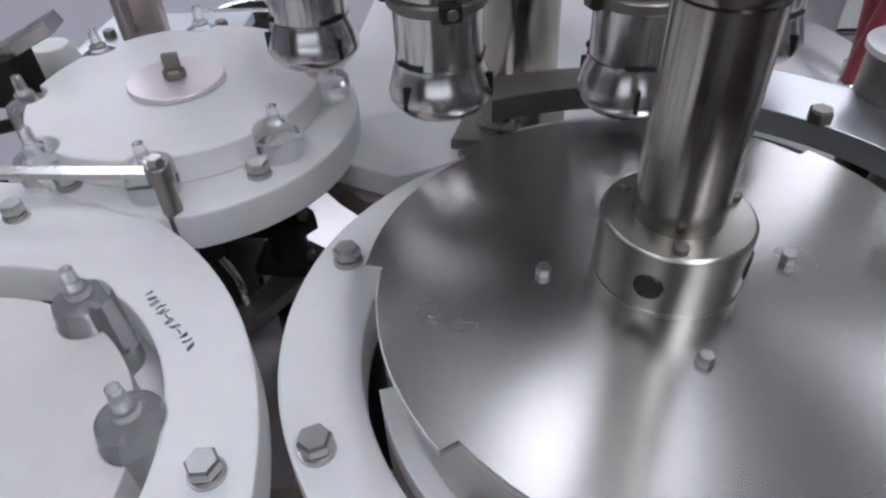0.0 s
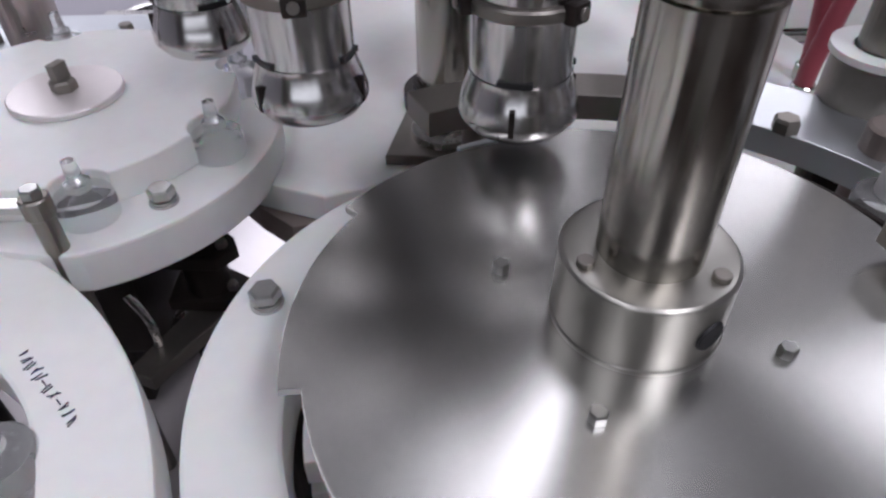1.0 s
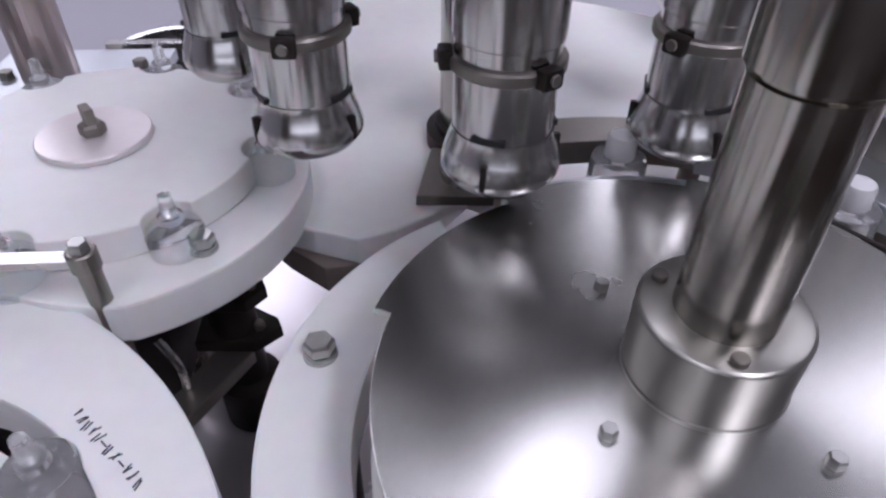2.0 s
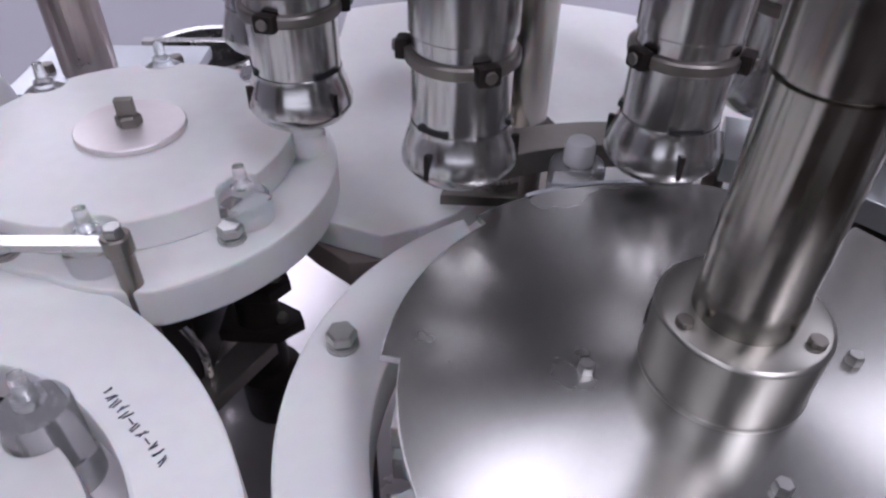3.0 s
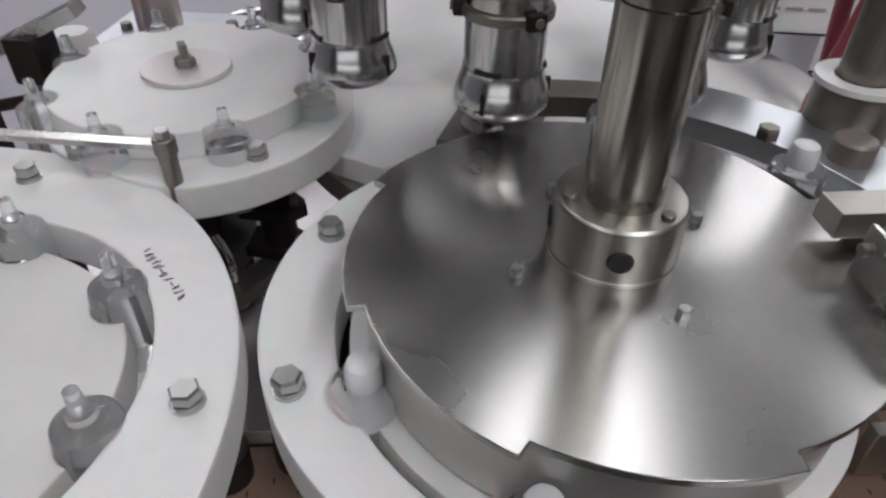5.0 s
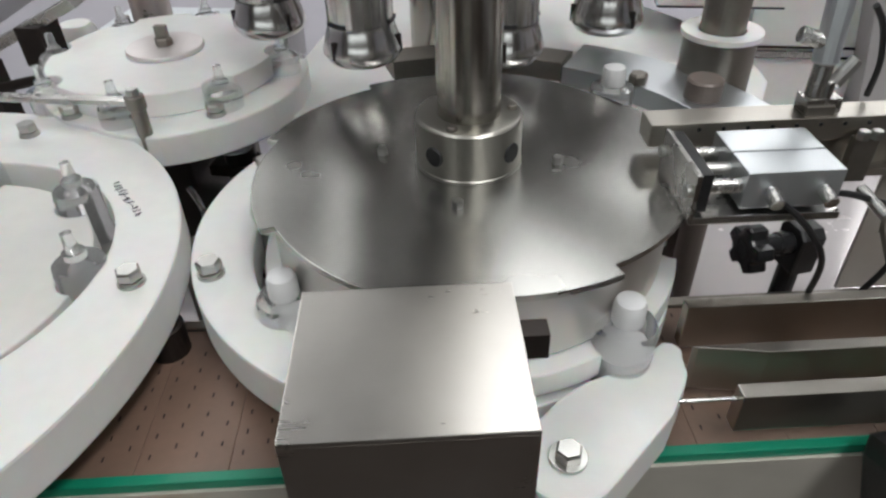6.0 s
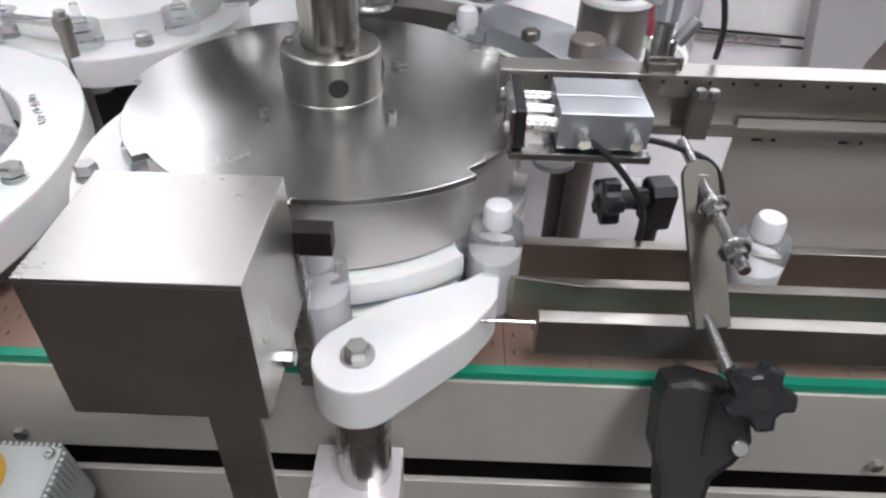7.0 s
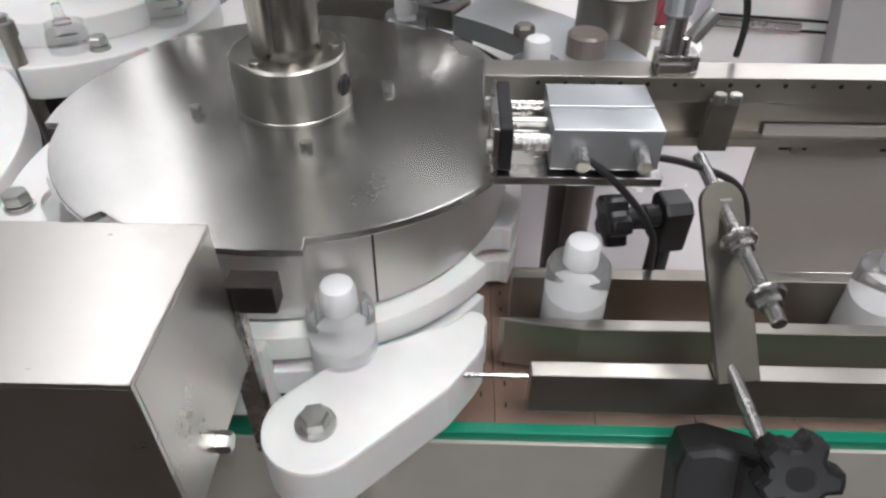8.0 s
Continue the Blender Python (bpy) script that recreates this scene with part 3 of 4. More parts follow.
part("stem", box(-0.004, 0.0, -0.072, 0.003, 0.005, 0.008, 0.0005), STEEL, sn)

# ---- pivoting white arm ----
arm = thing("outfeed_arm", CONV @ pose(-0.0366, -0.0192, 0), "tapered white plastic outfeed arm swinging on a steel post", "guide arm")
ARM_EDGE = arc(0, 0, 0.018, 128, 315, 28) + [(0.0428, 0.016), (0.0525, 0.0305), (0.0555, 0.0365)] + arc(0.0515, 0.0485, 0.0055, -30, 110, 10) + [(0.0418, 0.0472), (0.036, 0.0446), (0.023, 0.0380), (0.013, 0.0342), (0.002, 0.0270)]
swing = part("plate", prism(ARM_EDGE, 0.006, 0.029, 0.0015), WHITE, arm, "thick white plastic blade")
part("post", rod((0, 0, -0.05), (0, 0, 0.0058), 0.0120, 32), STEEL, arm, "turned steel post")
part("foot_block", box(-0.024, -0.017, -0.12, 0.016, 0.0115, -0.046, 0.0008), DECK, arm, "pale painted foot block")
ab = part("bolt", hexhead(0.0050, 0.0046, 0.0305, 12), BOLT, swing)
part("washer", lathe([(0, 0.029), (0.0068, 0.029), (0.0068, 0.0305), (0, 0.0305)], 28), BOLT, swing)

gb = thing("guide_block", CONV, "white plastic guide block standing beside the conveyor chain", "guide block")
part("block", box(-0.0715, 0.0045, 0.0, -0.0585, 0.0125, 0.037, 0.0012), WHITE, gb)

# ---- pneumatic pusher and long rail ----
pn = thing("air_cylinder", CONV @ pose(-0.0015, -0.0095, 0.0005), "compact aluminium guided air cylinder with black end plate", "air cylinder")
part("body", join(box(0.042, 0.062, 0.082, 0.080, 0.0785, 0.098, 0.0006), box(0.042, 0.0792, 0.082, 0.080, 0.097, 0.098, 0.0006)), ALU, pn)
part("end_plate", box(0.0215, 0.060, 0.079, 0.0235, 0.099, 0.099, 0.0004), STEEL, pn, "thin steel end plate")
part("buffer_bar", box(0.0236, 0.0615, 0.0815, 0.0285, 0.0975, 0.0985, 0.0008), BLACK, pn, "black buffer bar")
for v in (0.067, 0.079, 0.092):
    part("piston_rod", rod((0.027, v, 0.090), (0.043, v, 0.090), 0.0032, 16), STEEL, pn)
for v in (0.064, 0.096):
    part("screw", rod((0.0216, v, 0.09), (0.0195, v, 0.09), 0.0025, 12), BOLT, pn)
for u in (0.052, 0.073):
    ft = part("fitting", rod((u, 0.062, 0.09), (u, 0.054, 0.088), 0.0028, 12), STEEL, pn)
part("mount_plate", box(0.022, 0.060, 0.0765, 0.082, 0.100, 0.080, 0.0005), STEEL, pn)
lr = thing("long_rail", CONV, "long stainless cross rail with a row of drilled holes", "rail")
part("bar", box(0.018, 0.1005, 0.0845, 1.2, 0.1155, 0.0955, 0.0006), SATIN, lr)
part("web", box(0.03, 0.1085, 0.066, 1.2, 0.1105, 0.0845, 0.0004), SATIN, lr)
part("lip", box(0.075, 0.1005, 0.0655, 1.2, 0.1085, 0.0675, 0.0004), SATIN, lr)
part("lip", box(0.075, 0.0985, 0.0655, 1.2, 0.1005, 0.0695, 0.0004), SATIN, lr)
for i in range(30):
    part("hole", rod((0.0395 + 0.0109 * i, 0.1006, 0.0925), (0.0395 + 0.0109 * i, 0.1001, 0.0925), 0.0010, 10), BLACK, lr, "small drilled hole")
for u in (0.0955,):
    scw = part("clamp_screw", rod((u, 0.107, 0.0955), (u, 0.107, 0.110), 0.0028, 14), STEEL, lr, "clamp with upright screw")
    part("clamp_block", box(u - 0.009, 0.102, 0.0955, u + 0.004, 0.113, 0.100, 0.0006), DULL, scw)
part("hanger", box(0.108, 0.0938, 0.066, 0.119, 0.0983, 0.088, 0.0006), DULL, lr)
for u in (0.1105, 0.1165):
    part("nut", hexhead(0.0028, 0.004, 0.088), BOLT, lr).location = (u, 0.094, 0.0)
bp = thing("back_plate", CONV, "stainless back plate with slotted screw holes", "panel")
part("plate", box(0.1375, 0.1055, -0.01, 1.2, 0.1075, 0.072, 0.0004), BACKPLATE, bp)
for u in (0.1525, 0.196, 0.2395):
    sl = part("slot", box(u - 0.006, 0.1050, 0.0604, u + 0.006, 0.1056, 0.0639, 0.0002), BLACK, bp, "dark slotted hole")
    part("screw", rod((u, 0.105, 0.0622), (u, 0.102, 0.0622), 0.0024, 12), BOLT, sl)

# ---- round posts and clamp knobs ----
def post(name, p, q, r, material, label, cat="post"):
    o = thing(name, Matrix.Translation(Vector(p)), label, cat)
    part("rod", rod((0, 0, 0), Vector(q) - Vector(p), r, 28), material, o)
    return o


def knob(m, label):
    k = thing("clamp_knob", m, label, "knob", "black clamp knobs")
    pts = []
    for i in range(5):
        a = 72 * i
        pts += [(0.0128 * math.cos(radians(a + d)), 0.0128 * math.sin(radians(a + d))) for d in (-14, 0, 14)]
        pts += [(0.0092 * math.cos(radians(a + d)), 0.0092 * math.sin(radians(a + d))) for d in (28, 44)]
    part("grip", prism(pts, 0.0, 0.010, 0.0018), KNOB, k)
    part("neck", rod((0, 0, -0.010), (0, 0, 0.001), 0.0055, 20), KNOB, k)
    part("insert", lathe([(0, 0.0102), (0.0040, 0.0102), (0.0044, 0.0098), (0.0044, 0.009)], 20), BLACK, k)
    return k


k1 = knob(CONV @ pose(0.0855, 0.102, 0.024, 0, -90, 10), "black five-lobed clamp knob on a guide bracket")
part("shank", rod((0, 0, -0.017), (0, 0, -0.009), 0.0062, 20), KNOB, k1)
part("block", prism([(-0.016, -0.008), (0.006, -0.009), (0.010, -0.005), (0.010, 0.006), (0.006, 0.009), (-0.016, 0.008)], -0.030, -0.0165, 0.0015), BLACK, k1)
part("stem", rod((0, 0.0, -0.022), (-0.05, 0.0, -0.022), 0.0055), BLACK, k1)
k2 = knob(CONV @ pose(0.112, -0.030, 0.030, 58, 0, -10), "black star clamp knob at the near conveyor side")
clamp = part("block", prism([(-0.031, -0.012), (-0.029, -0.004), (-0.020, -0.001), (-0.004, -0.003), (0.003, -0.010), (0.006, -0.022), (0.001, -0.032), (-0.006, -0.040), (-0.008, -0.056), (-0.024, -0.058), (-0.026, -0.042), (-0.030, -0.034)], -0.030, -0.006, 0.003), BLACK, k2)
part("slit", box(-0.0125, -0.03, -0.0062, -0.0105, -0.002, -0.0052, 0.0002), DARK, clamp)
part("screw", lathe([(0, 0.0), (0.0034, 0.0), (0.0034, 0.003), (0.0028, 0.0036), (0, 0.0036)], 18, Matrix.Translation((0.0005, -0.024, -0.006))), BOLT, clamp)
tr = thing("threaded_rod", CONV, "threaded adjusting rod with nuts holding the guide rails", "rod")
RA, RB = Vector((0.0972, 0.0660, 0.0805)), Vector((0.1025, -0.0110, 0.0715))
part("rod", rod(RA, RB, 0.0024, 14), STEEL, tr)
for f in (0.30, 0.56, 0.86):
    c, d = RA.lerp(RB, f), (RB - RA).normalized()
    part("nut", rod(c - d * 0.001, c + d * 0.0012, 0.0062, 22), STEEL, tr)
    part("hex_nut", rod(c + d * 0.0012, c + d * 0.0045, 0.0042, 6), STEEL, tr)
part("front_rod", rod((0.1020, 0.004, 0.036), (0.1085, -0.026, 0.026), 0.0024, 14), STEEL, tr)
st = thing("rail_strap", CONV, "dull olive grey strap leaning up from the guide rail", "strap")
FOOT, HEAD = Vector((0.1047, 0.0010, 0.0312)), Vector((0.0978, 0.0400, 0.0780))
lean = (HEAD - FOOT).normalized()
across = (Vector((1, 0.06, 0)) - lean * Vector((1, 0.06, 0)).dot(lean)).normalized()
up = prism([(-0.0073, 0.0), (0.0073, 0.0)] + arc(0, (HEAD - FOOT).length, 0.0073, 0, 180, 16), 0.0, 0.003, 0.0004)
up.transform(Matrix.Translation(FOOT) @ Matrix((across, lean, across.cross(lean))).transposed().to_4x4())
part("strap", up, STRAP, st, "round-topped slanting strap")
part("foot", box(0.0974, 0.0015, 0.0307, 0.1120, 0.0088, 0.0322, 0.0004), STRAP, st)

# hoses
for pts in ([(0.052, 0.054, 0.088), (0.068, 0.05, 0.075), (0.082, 0.052, 0.055), (0.088, 0.06, 0.03)],
            [(0.073, 0.054, 0.088), (0.092, 0.058, 0.082), (0.112, 0.058, 0.072), (0.122, 0.062, 0.045), (0.116, 0.068, 0.015)]):
    h = thing("air_hose", CONV, "thin black pneumatic hose", "hose", "air hoses")
    part("hose", tube(pts, 0.0014), BLACK, h, smooth=True)
post("support_post", CONV @ Vector((0.0705, 0.172, -0.115)), CONV @ Vector((0.0705, 0.172, 0.085)), 0.0098, BROWNPANEL, "dark round support post under the rail")

# ---- emergency stop ----
es = thing("emergency_stop", CONV @ pose(-0.2020, -0.043, -0.086, 8, 0, 0), "grey push-button box with red emergency stop on yellow collar", "emergency stop")
part("housing", box(-0.030, -0.03, 0.0, 0.030, 0.03, 0.045, 0.004), GREYBOX, es)
cx, cy = -0.0045, 0.012
part("collar", lathe([(0, 0.045), (0.0150, 0.045), (0.0155, 0.0455), (0.0150, 0.050), (0, 0.050)], 40, Matrix.Translation((cx, cy, 0))), YELLOW, es, "yellow collar", smooth=True)
part("button", lathe([(0, 0.050), (0.008, 0.050), (0.008, 0.057), (0.0125, 0.059), (0.0130, 0.064), (0.011, 0.068), (0, 0.069)], 40, Matrix.Translation((cx, cy, 0))), RED, es, "red mushroom button", smooth=True)
for i in range(20):
    part("rib", box(0.0298, -0.0270 + i * 0.0028, 0.026, 0.0316, -0.0255 + i * 0.0028, 0.0438, 0.0004), GREYBOX, es)
    part("rib", box(-0.0270 + i * 0.0028, 0.0298, 0.026, -0.0255 + i * 0.0028, 0.0316, 0.0438, 0.0004), GREYBOX, es)
for sx in (-0.0255, 0.0255):
    for sy in (-0.0255, 0.0255):
        scr = part("screw", lathe([(0, 0.045), (0.0024, 0.045), (0.0025, 0.0458), (0.0018, 0.0466), (0, 0.0466)], 16, Matrix.Translation((sx, sy, 0))), BOLT, es)
        part("cross_slot", box(sx - 0.0013, sy - 0.0003, 0.0466, sx + 0.0013, sy + 0.0003, 0.0468, 0), BLACK, scr)
part("stem", box(-0.028, -0.025, -0.93, 0.028, 0.025, 0.0, 0.002), SHEET, es)

# ---- sensor post by the infeed ----
sp = thing("sensor_bracket", (-0.126, 0.266, 0.96), "dark steel post with a flat bar across the infeed", "bracket")
part("post", rod((0, 0, -0.055), (0, 0, 0.128), 0.0045, 20), DULL, sp)
part("collar", rod((0, 0, 0.120), (0, 0, 0.129), 0.0057, 20), DULL, sp)
part("bar", box(-0.16, -0.0035, 0.123, 0.0, 0.0035, 0.1262, 0.0004), STEEL, sp)
part("screw", hexhead(0.004, 0.004, 0.129), BOLT, sp)

# ---- dark drive parts below the plates ----
dm = thing("drive_unit", (-0.100, 0.330, 0.905), "dark spindle with clamp blades below the guide plates", "drive")
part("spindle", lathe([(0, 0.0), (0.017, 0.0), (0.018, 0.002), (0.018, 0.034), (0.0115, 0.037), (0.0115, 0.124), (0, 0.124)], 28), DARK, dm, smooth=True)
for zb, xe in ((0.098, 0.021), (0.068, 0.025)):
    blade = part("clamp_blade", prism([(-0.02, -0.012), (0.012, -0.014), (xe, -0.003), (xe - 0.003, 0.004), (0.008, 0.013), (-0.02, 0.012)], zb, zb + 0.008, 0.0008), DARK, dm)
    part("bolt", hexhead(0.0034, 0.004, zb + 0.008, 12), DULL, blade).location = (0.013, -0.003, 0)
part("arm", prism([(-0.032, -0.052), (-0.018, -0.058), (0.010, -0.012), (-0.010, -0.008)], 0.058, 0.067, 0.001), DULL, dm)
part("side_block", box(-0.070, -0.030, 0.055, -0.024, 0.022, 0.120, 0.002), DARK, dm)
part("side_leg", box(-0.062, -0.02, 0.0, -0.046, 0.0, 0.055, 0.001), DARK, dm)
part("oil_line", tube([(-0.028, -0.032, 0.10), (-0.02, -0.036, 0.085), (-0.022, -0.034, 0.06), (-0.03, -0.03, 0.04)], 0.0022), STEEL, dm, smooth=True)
dm2 = thing("drive_guard", (-0.06, 0.225, 0.905), "curved steel guard pipe below the guide plates", "guard")
part("pipe", tube([(-0.02, 0.03, 0.0), (-0.012, 0.02, 0.05), (0.0, 0.0, 0.08), (0.006, -0.03, 0.085), (0.004, -0.06, 0.07)], 0.008, 12), DULL, dm2, smooth=True)

# ---- rear of the machine ----
bc = thing("rear_column", (0.212, 0.318, 1.0465), "dark steel column standing in a white-rimmed collar", "column")
part("pedestal", rod((0, 0, 0), (0, 0, 0.022), 0.016, 28), DARK, bc)
part("collar", lathe([(0.012, 0.022), (0.0195, 0.022), (0.0205, 0.024), (0.0205, 0.066), (0.019, 0.068), (0.012, 0.068)], 40), DULL, bc, smooth=True)
part("rim", lathe([(0.0135, 0.068), (0.0225, 0.068), (0.0225, 0.0710), (0.0135, 0.0710)], 40), WHITE, bc, "white collar rim")
part("shaft", rod((0, 0, 0.03), (0, 0, 0.24), 0.0125, 32), DULL, bc)
vs = thing("round_vessel", (-0.206, 0.65, 0.875), "open round vessel with white rim and dark inside", "vessel")
part("wall", lathe([(0.0, 0.0), (0.05, 0.0), (0.052, 0.12), (0.0545, 0.124), (0.052, 0.127), (0.047, 0.126), (0.045, 0.03), (0, 0.03)], 48), STEEL, vs, smooth=True)
# Black disc draws the vessel's shaded inside; there are no contents.
part("filling", lathe([(0, 0.095), (0.0465, 0.095)], 40), BLACK, vs)
part("cross_bar", box(-0.055, -0.005, 0.126, 0.05, 0.005, 0.134, 0.001), STEEL, vs)
rp = thing("rear_post", (-0.211, 0.472, 0.905), "warm steel tube post on a bolted square foot block", "post")
part("rod", rod((-0.011, 0, 0.155), (-0.011, 0, 0.75), 0.0165, 32), PINKSTEEL, rp)
part("block", box(-0.04, -0.028, 0.0, 0.045, 0.035, 0.148, 0.002), DULL, rp)
ft = part("foot_plate", box(-0.052, -0.035, 0.148, 0.055, 0.04, 0.156, 0.001), ALU, rp, "pale foot plate")
for sx, sy in ((-0.037, -0.002), (0.04, 0.012)):
    part("bolt", hexhead(0.0048, 0.005, 0.156), DULL, ft).location = (sx, sy, 0)
for hx, hy, lean in ((0.236, 0.405, 0.012), (0.249, 0.43, 0.0)):
    rh = thing("red_hose", (hx, hy, 1.046), "upright dark red hose beside the rear column", "hose", "red hoses")
    part("hose", tube([(0, 0, 0), (0.001, 0.002, 0.02), (lean, 0.01, 0.06), (lean * 2, 0.02, 0.11)], 0.0055, 12), PINKRED, rh, smooth=True)
    part("ferrule", rod((0, 0, 0), (0, 0, 0.01), 0.007), STEEL, rh)
pb = thing("white_cabinet", (0.0, 0.0, 0.905), "white sheet metal cabinet behind the machine", "cabinet")
part("body", box(0.307, 0.58, 0.0, 0.412, 0.70, 0.25, 0.003), WHITE, pb)
part("upper_box", box(0.205, 0.50, 0.168, 0.3068, 0.70, 0.25, 0.003), WHITE, pb)
for zz in (0.0965, 0.106):
    part("groove", box(0.3075, 0.5785, zz, 0.4115, 0.5798, zz + 0.0022, 0.0003), DARK, pb, "dark horizontal joint")
part("ledge", box(0.3075, 0.5745, 0.099, 0.385, 0.5798, 0.1045, 0.0005), STEEL, pb)
# Black sheet puts the shade below the upper box into colour.
part("underside_shade", box(0.206, 0.501, 0.1665, 0.306, 0.699, 0.1679, 0.0002), BLACK, pb)
for xx in (0.222, 0.238, 0.254):
    part("vent_slot", box(xx, 0.4988, 0.185, xx + 0.012, 0.4998, 0.187, 0.0002), GREYPLATE, pb)
ch = thing("grey_chute", (0.0, 0.60, 0.905), "grey sheet chute narrowing downwards beside the white cabinet", "chute")
cb = prism([(0.414, 0.06), (0.45, 0.06), (0.455, 0.10), (0.497, 0.212), (0.496, 0.216), (0.396, 0.216), (0.395, 0.17)], 0.0, 0.05, 0.001)
cb.transform(pose(0, 0, 0, 90, 0, 0))
part("plate", cb, GREYPLATE, ch)
part("foot", box(0.418, -0.045, 0.0, 0.446, -0.005, 0.062, 0.001), GREYPLATE, ch)
gp2 = thing("rear_guard", (0.415, 0.72, 0.0), "brown-grey guard panels behind the conveyor", "panel")
part("panel", box(0.0, 0.0, 0.905, 1.4, 0.02, 1.06, 0.003), BROWNPANEL, gp2)
part("rail", box(0.0, -0.02, 0.975, 1.4, -0.002, 0.985, 0.002), DARK, gp2)
# valve and hose on the long rail
fv = thing("flow_valve", CONV @ pose(0.0945, 0.1085, 0.0958), "small steel flow valve with black hose", "valve")
part("base", box(-0.008, -0.005, 0.0, 0.008, 0.005, 0.007, 0.0006), STEEL, fv)
part("body", rod((-0.003, 0.0, 0.007), (-0.003, 0.0, 0.022), 0.0042, 16), STEEL, fv)
part("nipple", rod((0.004, 0.0, 0.012), (0.012, 0.002, 0.022), 0.0032, 12), BOLT, fv)
part("upper_body", rod((-0.003, 0.0, 0.022), (-0.003, 0.003, 0.05), 0.0055, 16), ALU, fv)
part("side_port", rod((-0.003, 0.0, 0.030), (-0.016, 0.003, 0.034), 0.0036, 12), STEEL, fv)
part("hose", tube([(0.012, 0.002, 0.045), (0.020, 0.004, 0.035), (0.026, 0.006, 0.018), (0.027, 0.008, 0.002)], 0.0014), BLACK, fv, smooth=True)
# feed chute beside the rear wheel
fc = thing("feed_chute", (-0.262, 0.365, 0.905), "slanted steel feed chute with dark brackets", "chute")
cb = box(-0.085, -0.010, -0.004, 0.085, 0.010, 0.004, 0.0008)
cb.transform(pose(-0.045, 0.012, 0.165, 0, -24, 10))
part("channel", cb, STEEL, fc)
part("bracket", box(-0.06, 0.0, 0.0, -0.045, 0.02, 0.155, 0.001), DARK, fc)
part("clamp", box(-0.012, 0.004, 0.155, 0.008, 0.03, 0.185, 0.002), DARK, fc)
part("rod", rod((-0.09, -0.01, 0.13), (0.01, 0.0, 0.15), 0.004), DARK, fc)
part("stand", box(-0.005, 0.01, 0.0, 0.004, 0.022, 0.16, 0.001), DULL, fc)
wf = thing("white_funnel", (-0.268, 0.43, 0.905), "white plastic cone behind the rear wheel", "funnel")
part("cone", lathe([(0, 0), (0.03, 0.0), (0.03, 0.11), (0.014, 0.165), (0.012, 0.168), (0, 0.168)], 36), WHITE, wf, smooth=True)

# ---- bottles ----
def bottle(capped=True):
    b = thing("bottle", (0, 0, 0), "small clear plastic dropper bottle with white cap" if capped else "small clear open plastic dropper bottle", "bottle", "bottles")
    if capped:
        part("body", lathe([(0, 0.0), (0.0112, 0.0), (0.0122, 0.001), (0.0122, 0.0468), (0.0116, 0.0482), (0.0062, 0.0490), (0.0052, 0.0495), (0.0, 0.0495)], 32), CLEAR, b, smooth=True)
        part("cap", lathe([(0.0050, 0.0492), (0.0064, 0.0492), (0.0066, 0.0498), (0.0064, 0.0572), (0.0056, 0.0594), (0.0035, 0.0606), (0, 0.0609)], 32), CAP, b, "white screw cap", smooth=True)
        part("filling", lathe([(0, 0.0025), (0.0088, 0.0025), (0.0092, 0.003), (0.0092, 0.033), (0, 0.033)], 28), CAP, b, "white liquid filling")
    else:
        part("body", lathe([(0, 0.0), (0.0110, 0.0), (0.0122, 0.0012), (0.0122, 0.0395), (0.0114, 0.0425), (0.0085, 0.0445), (0.0052, 0.0452), (0.0052, 0.0485), (0.0, 0.0485)], 32), CLEAR, b, smooth=True)
        part("dropper", lathe([(0.0, 0.0485), (0.0034, 0.0485), (0.0026, 0.0585), (0.0, 0.059)], 20), CLEAR, b, smooth=True)
    return b


BELT = 1.0205
EXIT = 328.0


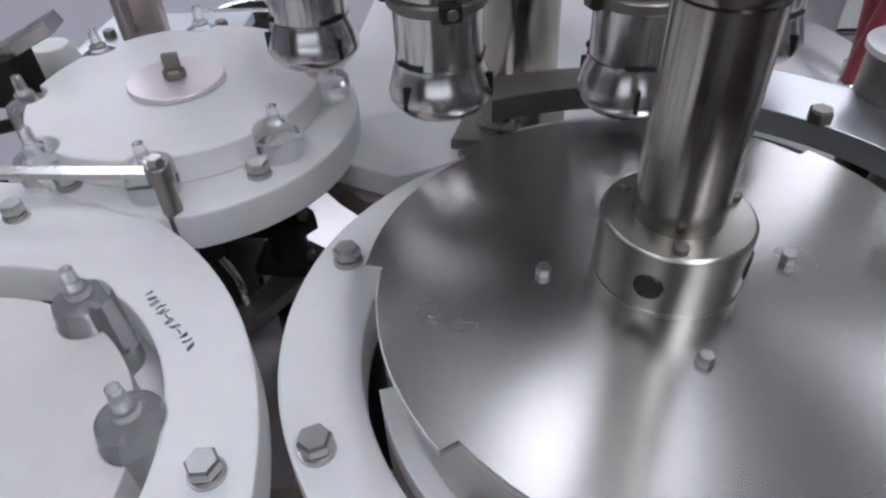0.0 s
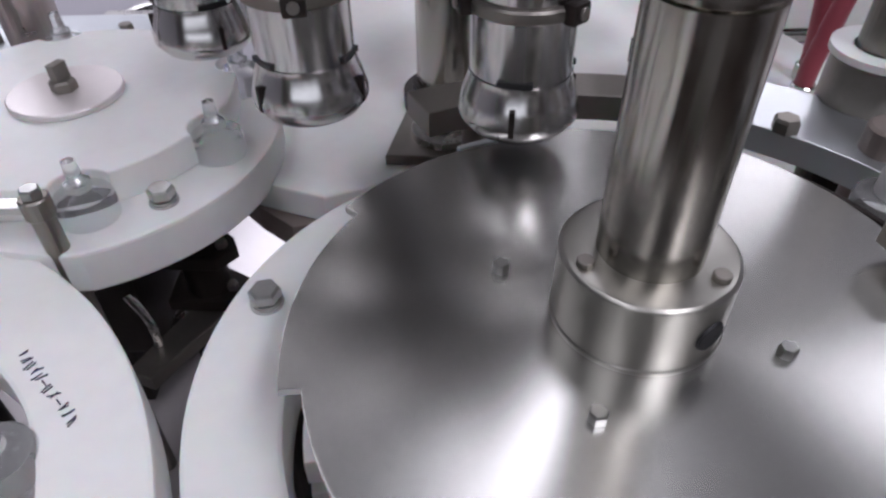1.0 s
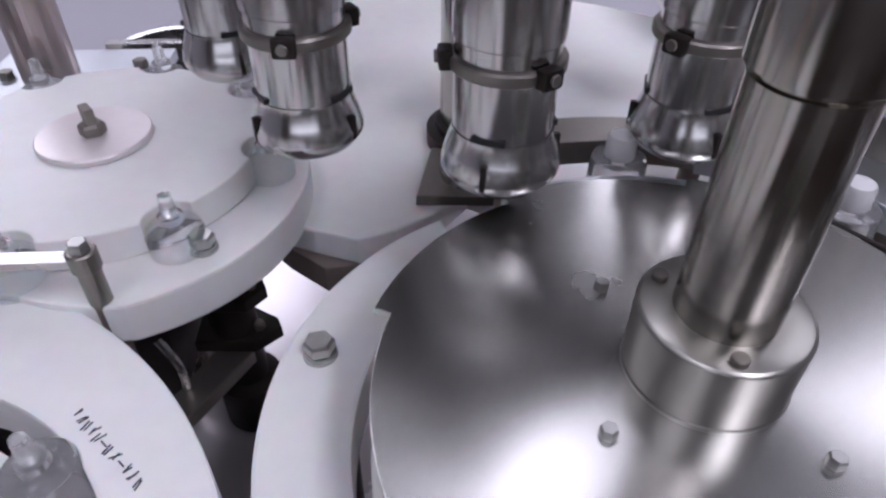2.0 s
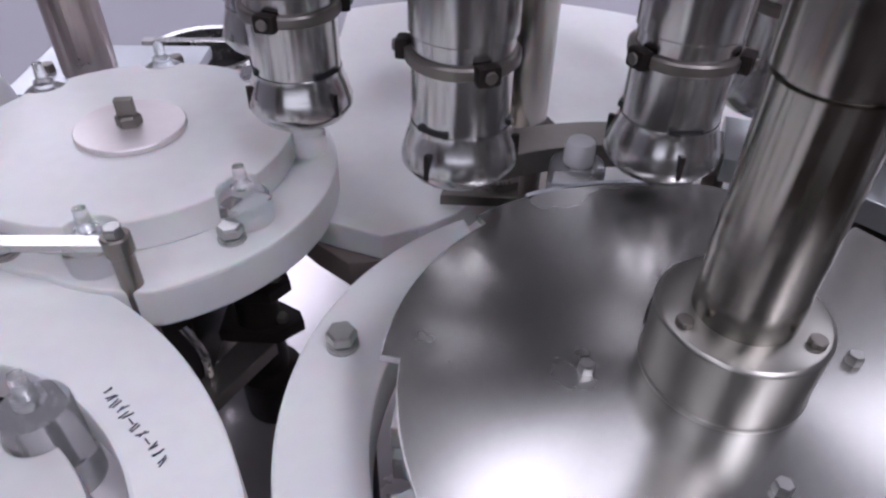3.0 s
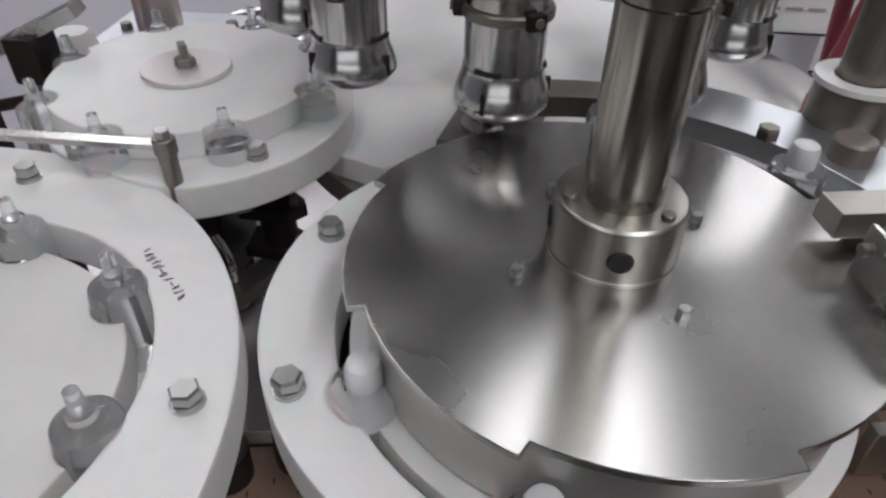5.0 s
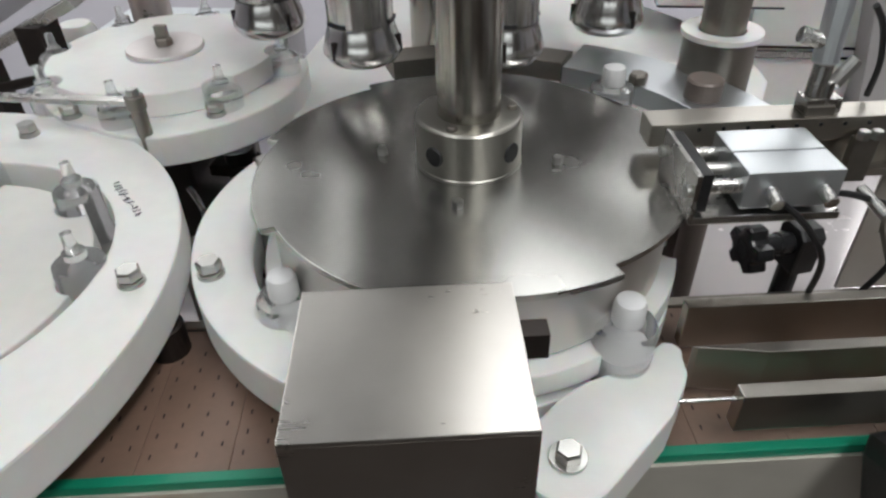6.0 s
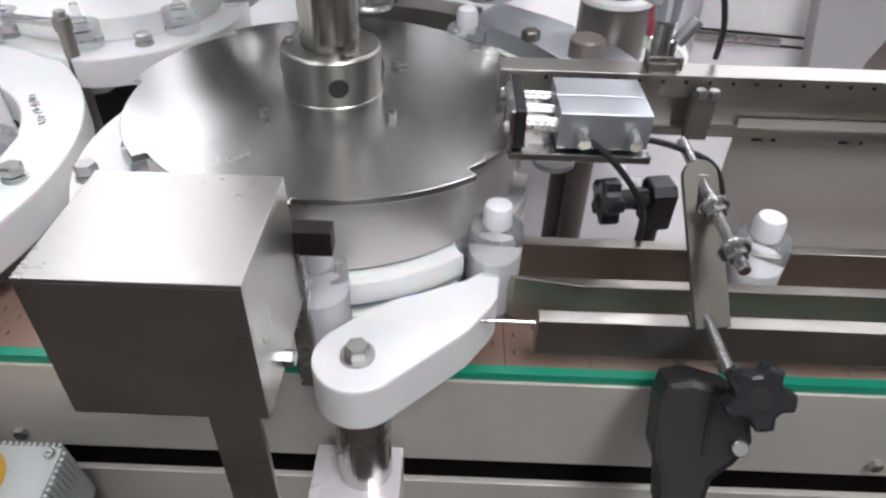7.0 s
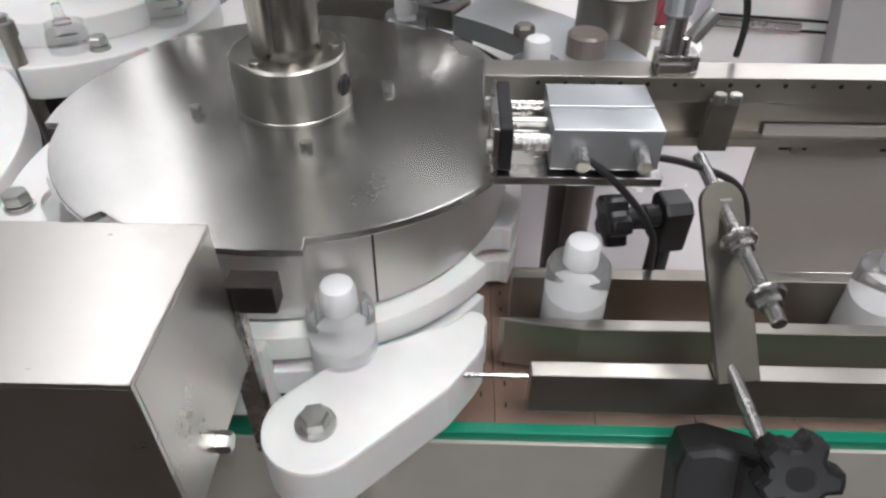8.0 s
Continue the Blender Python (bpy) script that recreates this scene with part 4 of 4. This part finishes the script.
def bottle_place(a):
    """Where a bottle is that the wheel's angle a (degrees, counted on) has brought along."""
    if a < 5:
        return Vector((WHEEL.x + 0.118 * math.cos(radians(5)), WHEEL.y + 0.118 * math.sin(radians(5)), BELT - 0.09))
    if a <= EXIT:
        f = min(max((a - 92) / 40, 0), 1)
        f = f * f * (3 - 2 * f)
        r = 0.118 * (1 - f) + 0.0985 * f
        g = a + 8 * (1 - f)
        return Vector((WHEEL.x + r * math.cos(radians(g)), WHEEL.y + r * math.sin(radians(g)), BELT + 0.0265 * (1 - f)))
    p0 = WHEEL + Vector((0.0985 * math.cos(radians(EXIT)), 0.0985 * math.sin(radians(EXIT)), 0))
    u = 0.0050 + (a - EXIT) / OMEGA * 0.153
    q = CONV.inverted() @ Vector((p0.x, p0.y, 1.02))
    w = min(u / 0.02, 1)
    return CONV @ Vector((q.x + u, q.y * (1 - w) + 0.0405 * w, 0.0005))


first_capped = bottle(True)
BOTTLES = [first_capped] + [copy_thing(first_capped, Matrix()) for _ in range(9)]
first_open = bottle(False)
INFEED = [first_open] + [copy_thing(first_open, Matrix()) for _ in range(7)]
REARS = [copy_thing(first_open, Matrix()) for _ in range(8)]
L_PHASE, R_PHASE = 15.5, 10.0


def motions():
    steps = [i * 0.25 for i in range(33)]
    walk(wheel, [(t, pose(WHEEL.x, WHEEL.y, 1.0, 0, 0, OMEGA * t)) for t in steps])
    walk(lw, [(t, pose(LEFT.x, LEFT.y, 1.0, 0, 0, L_PHASE + OMEGA * t)) for t in steps])
    walk(rw, [(t, pose(REAR.x, REAR.y, 1.0, 0, 0, R_PHASE + OMEGA * t)) for t in steps])
    walk(turret, [(t, pose(HUB.x, HUB.y, 1.0, 0, 0, T_PHASE - OMEGA * 8 / HEADS * t)) for t in steps])
    walk(swing, [(t, pose(0, 0, 0, 0, 0, a)) for t, a in ((0, -36), (5.4, -34), (5.6, -34), (5.7, -34), (5.8, 0), (5.9, 0), (6.2, 0), (8, 0))])
    for k, b in enumerate(BOTTLES):
        rows = []
        for i in range(81):
            t = i * 0.1
            a = 27.5 + 45 * k + OMEGA * (t - 8)
            p = bottle_place(a)
            rows.append((t, pose(p.x, p.y, p.z)))
        walk(b, rows)
    for group, c, r, ph, w, n, z in ((INFEED, LEFT, 0.0925, L_PHASE, OMEGA, 45, BELT), (REARS, REAR, 0.0835, R_PHASE, OMEGA, 45, BELT + 0.012)):
        for k, b in enumerate(group):
            walk(b, [(t, pose(c.x + r * math.cos(radians(ph + w * t + n * k)), c.y + r * math.sin(radians(ph + w * t + n * k)), z)) for t in steps])


motions()
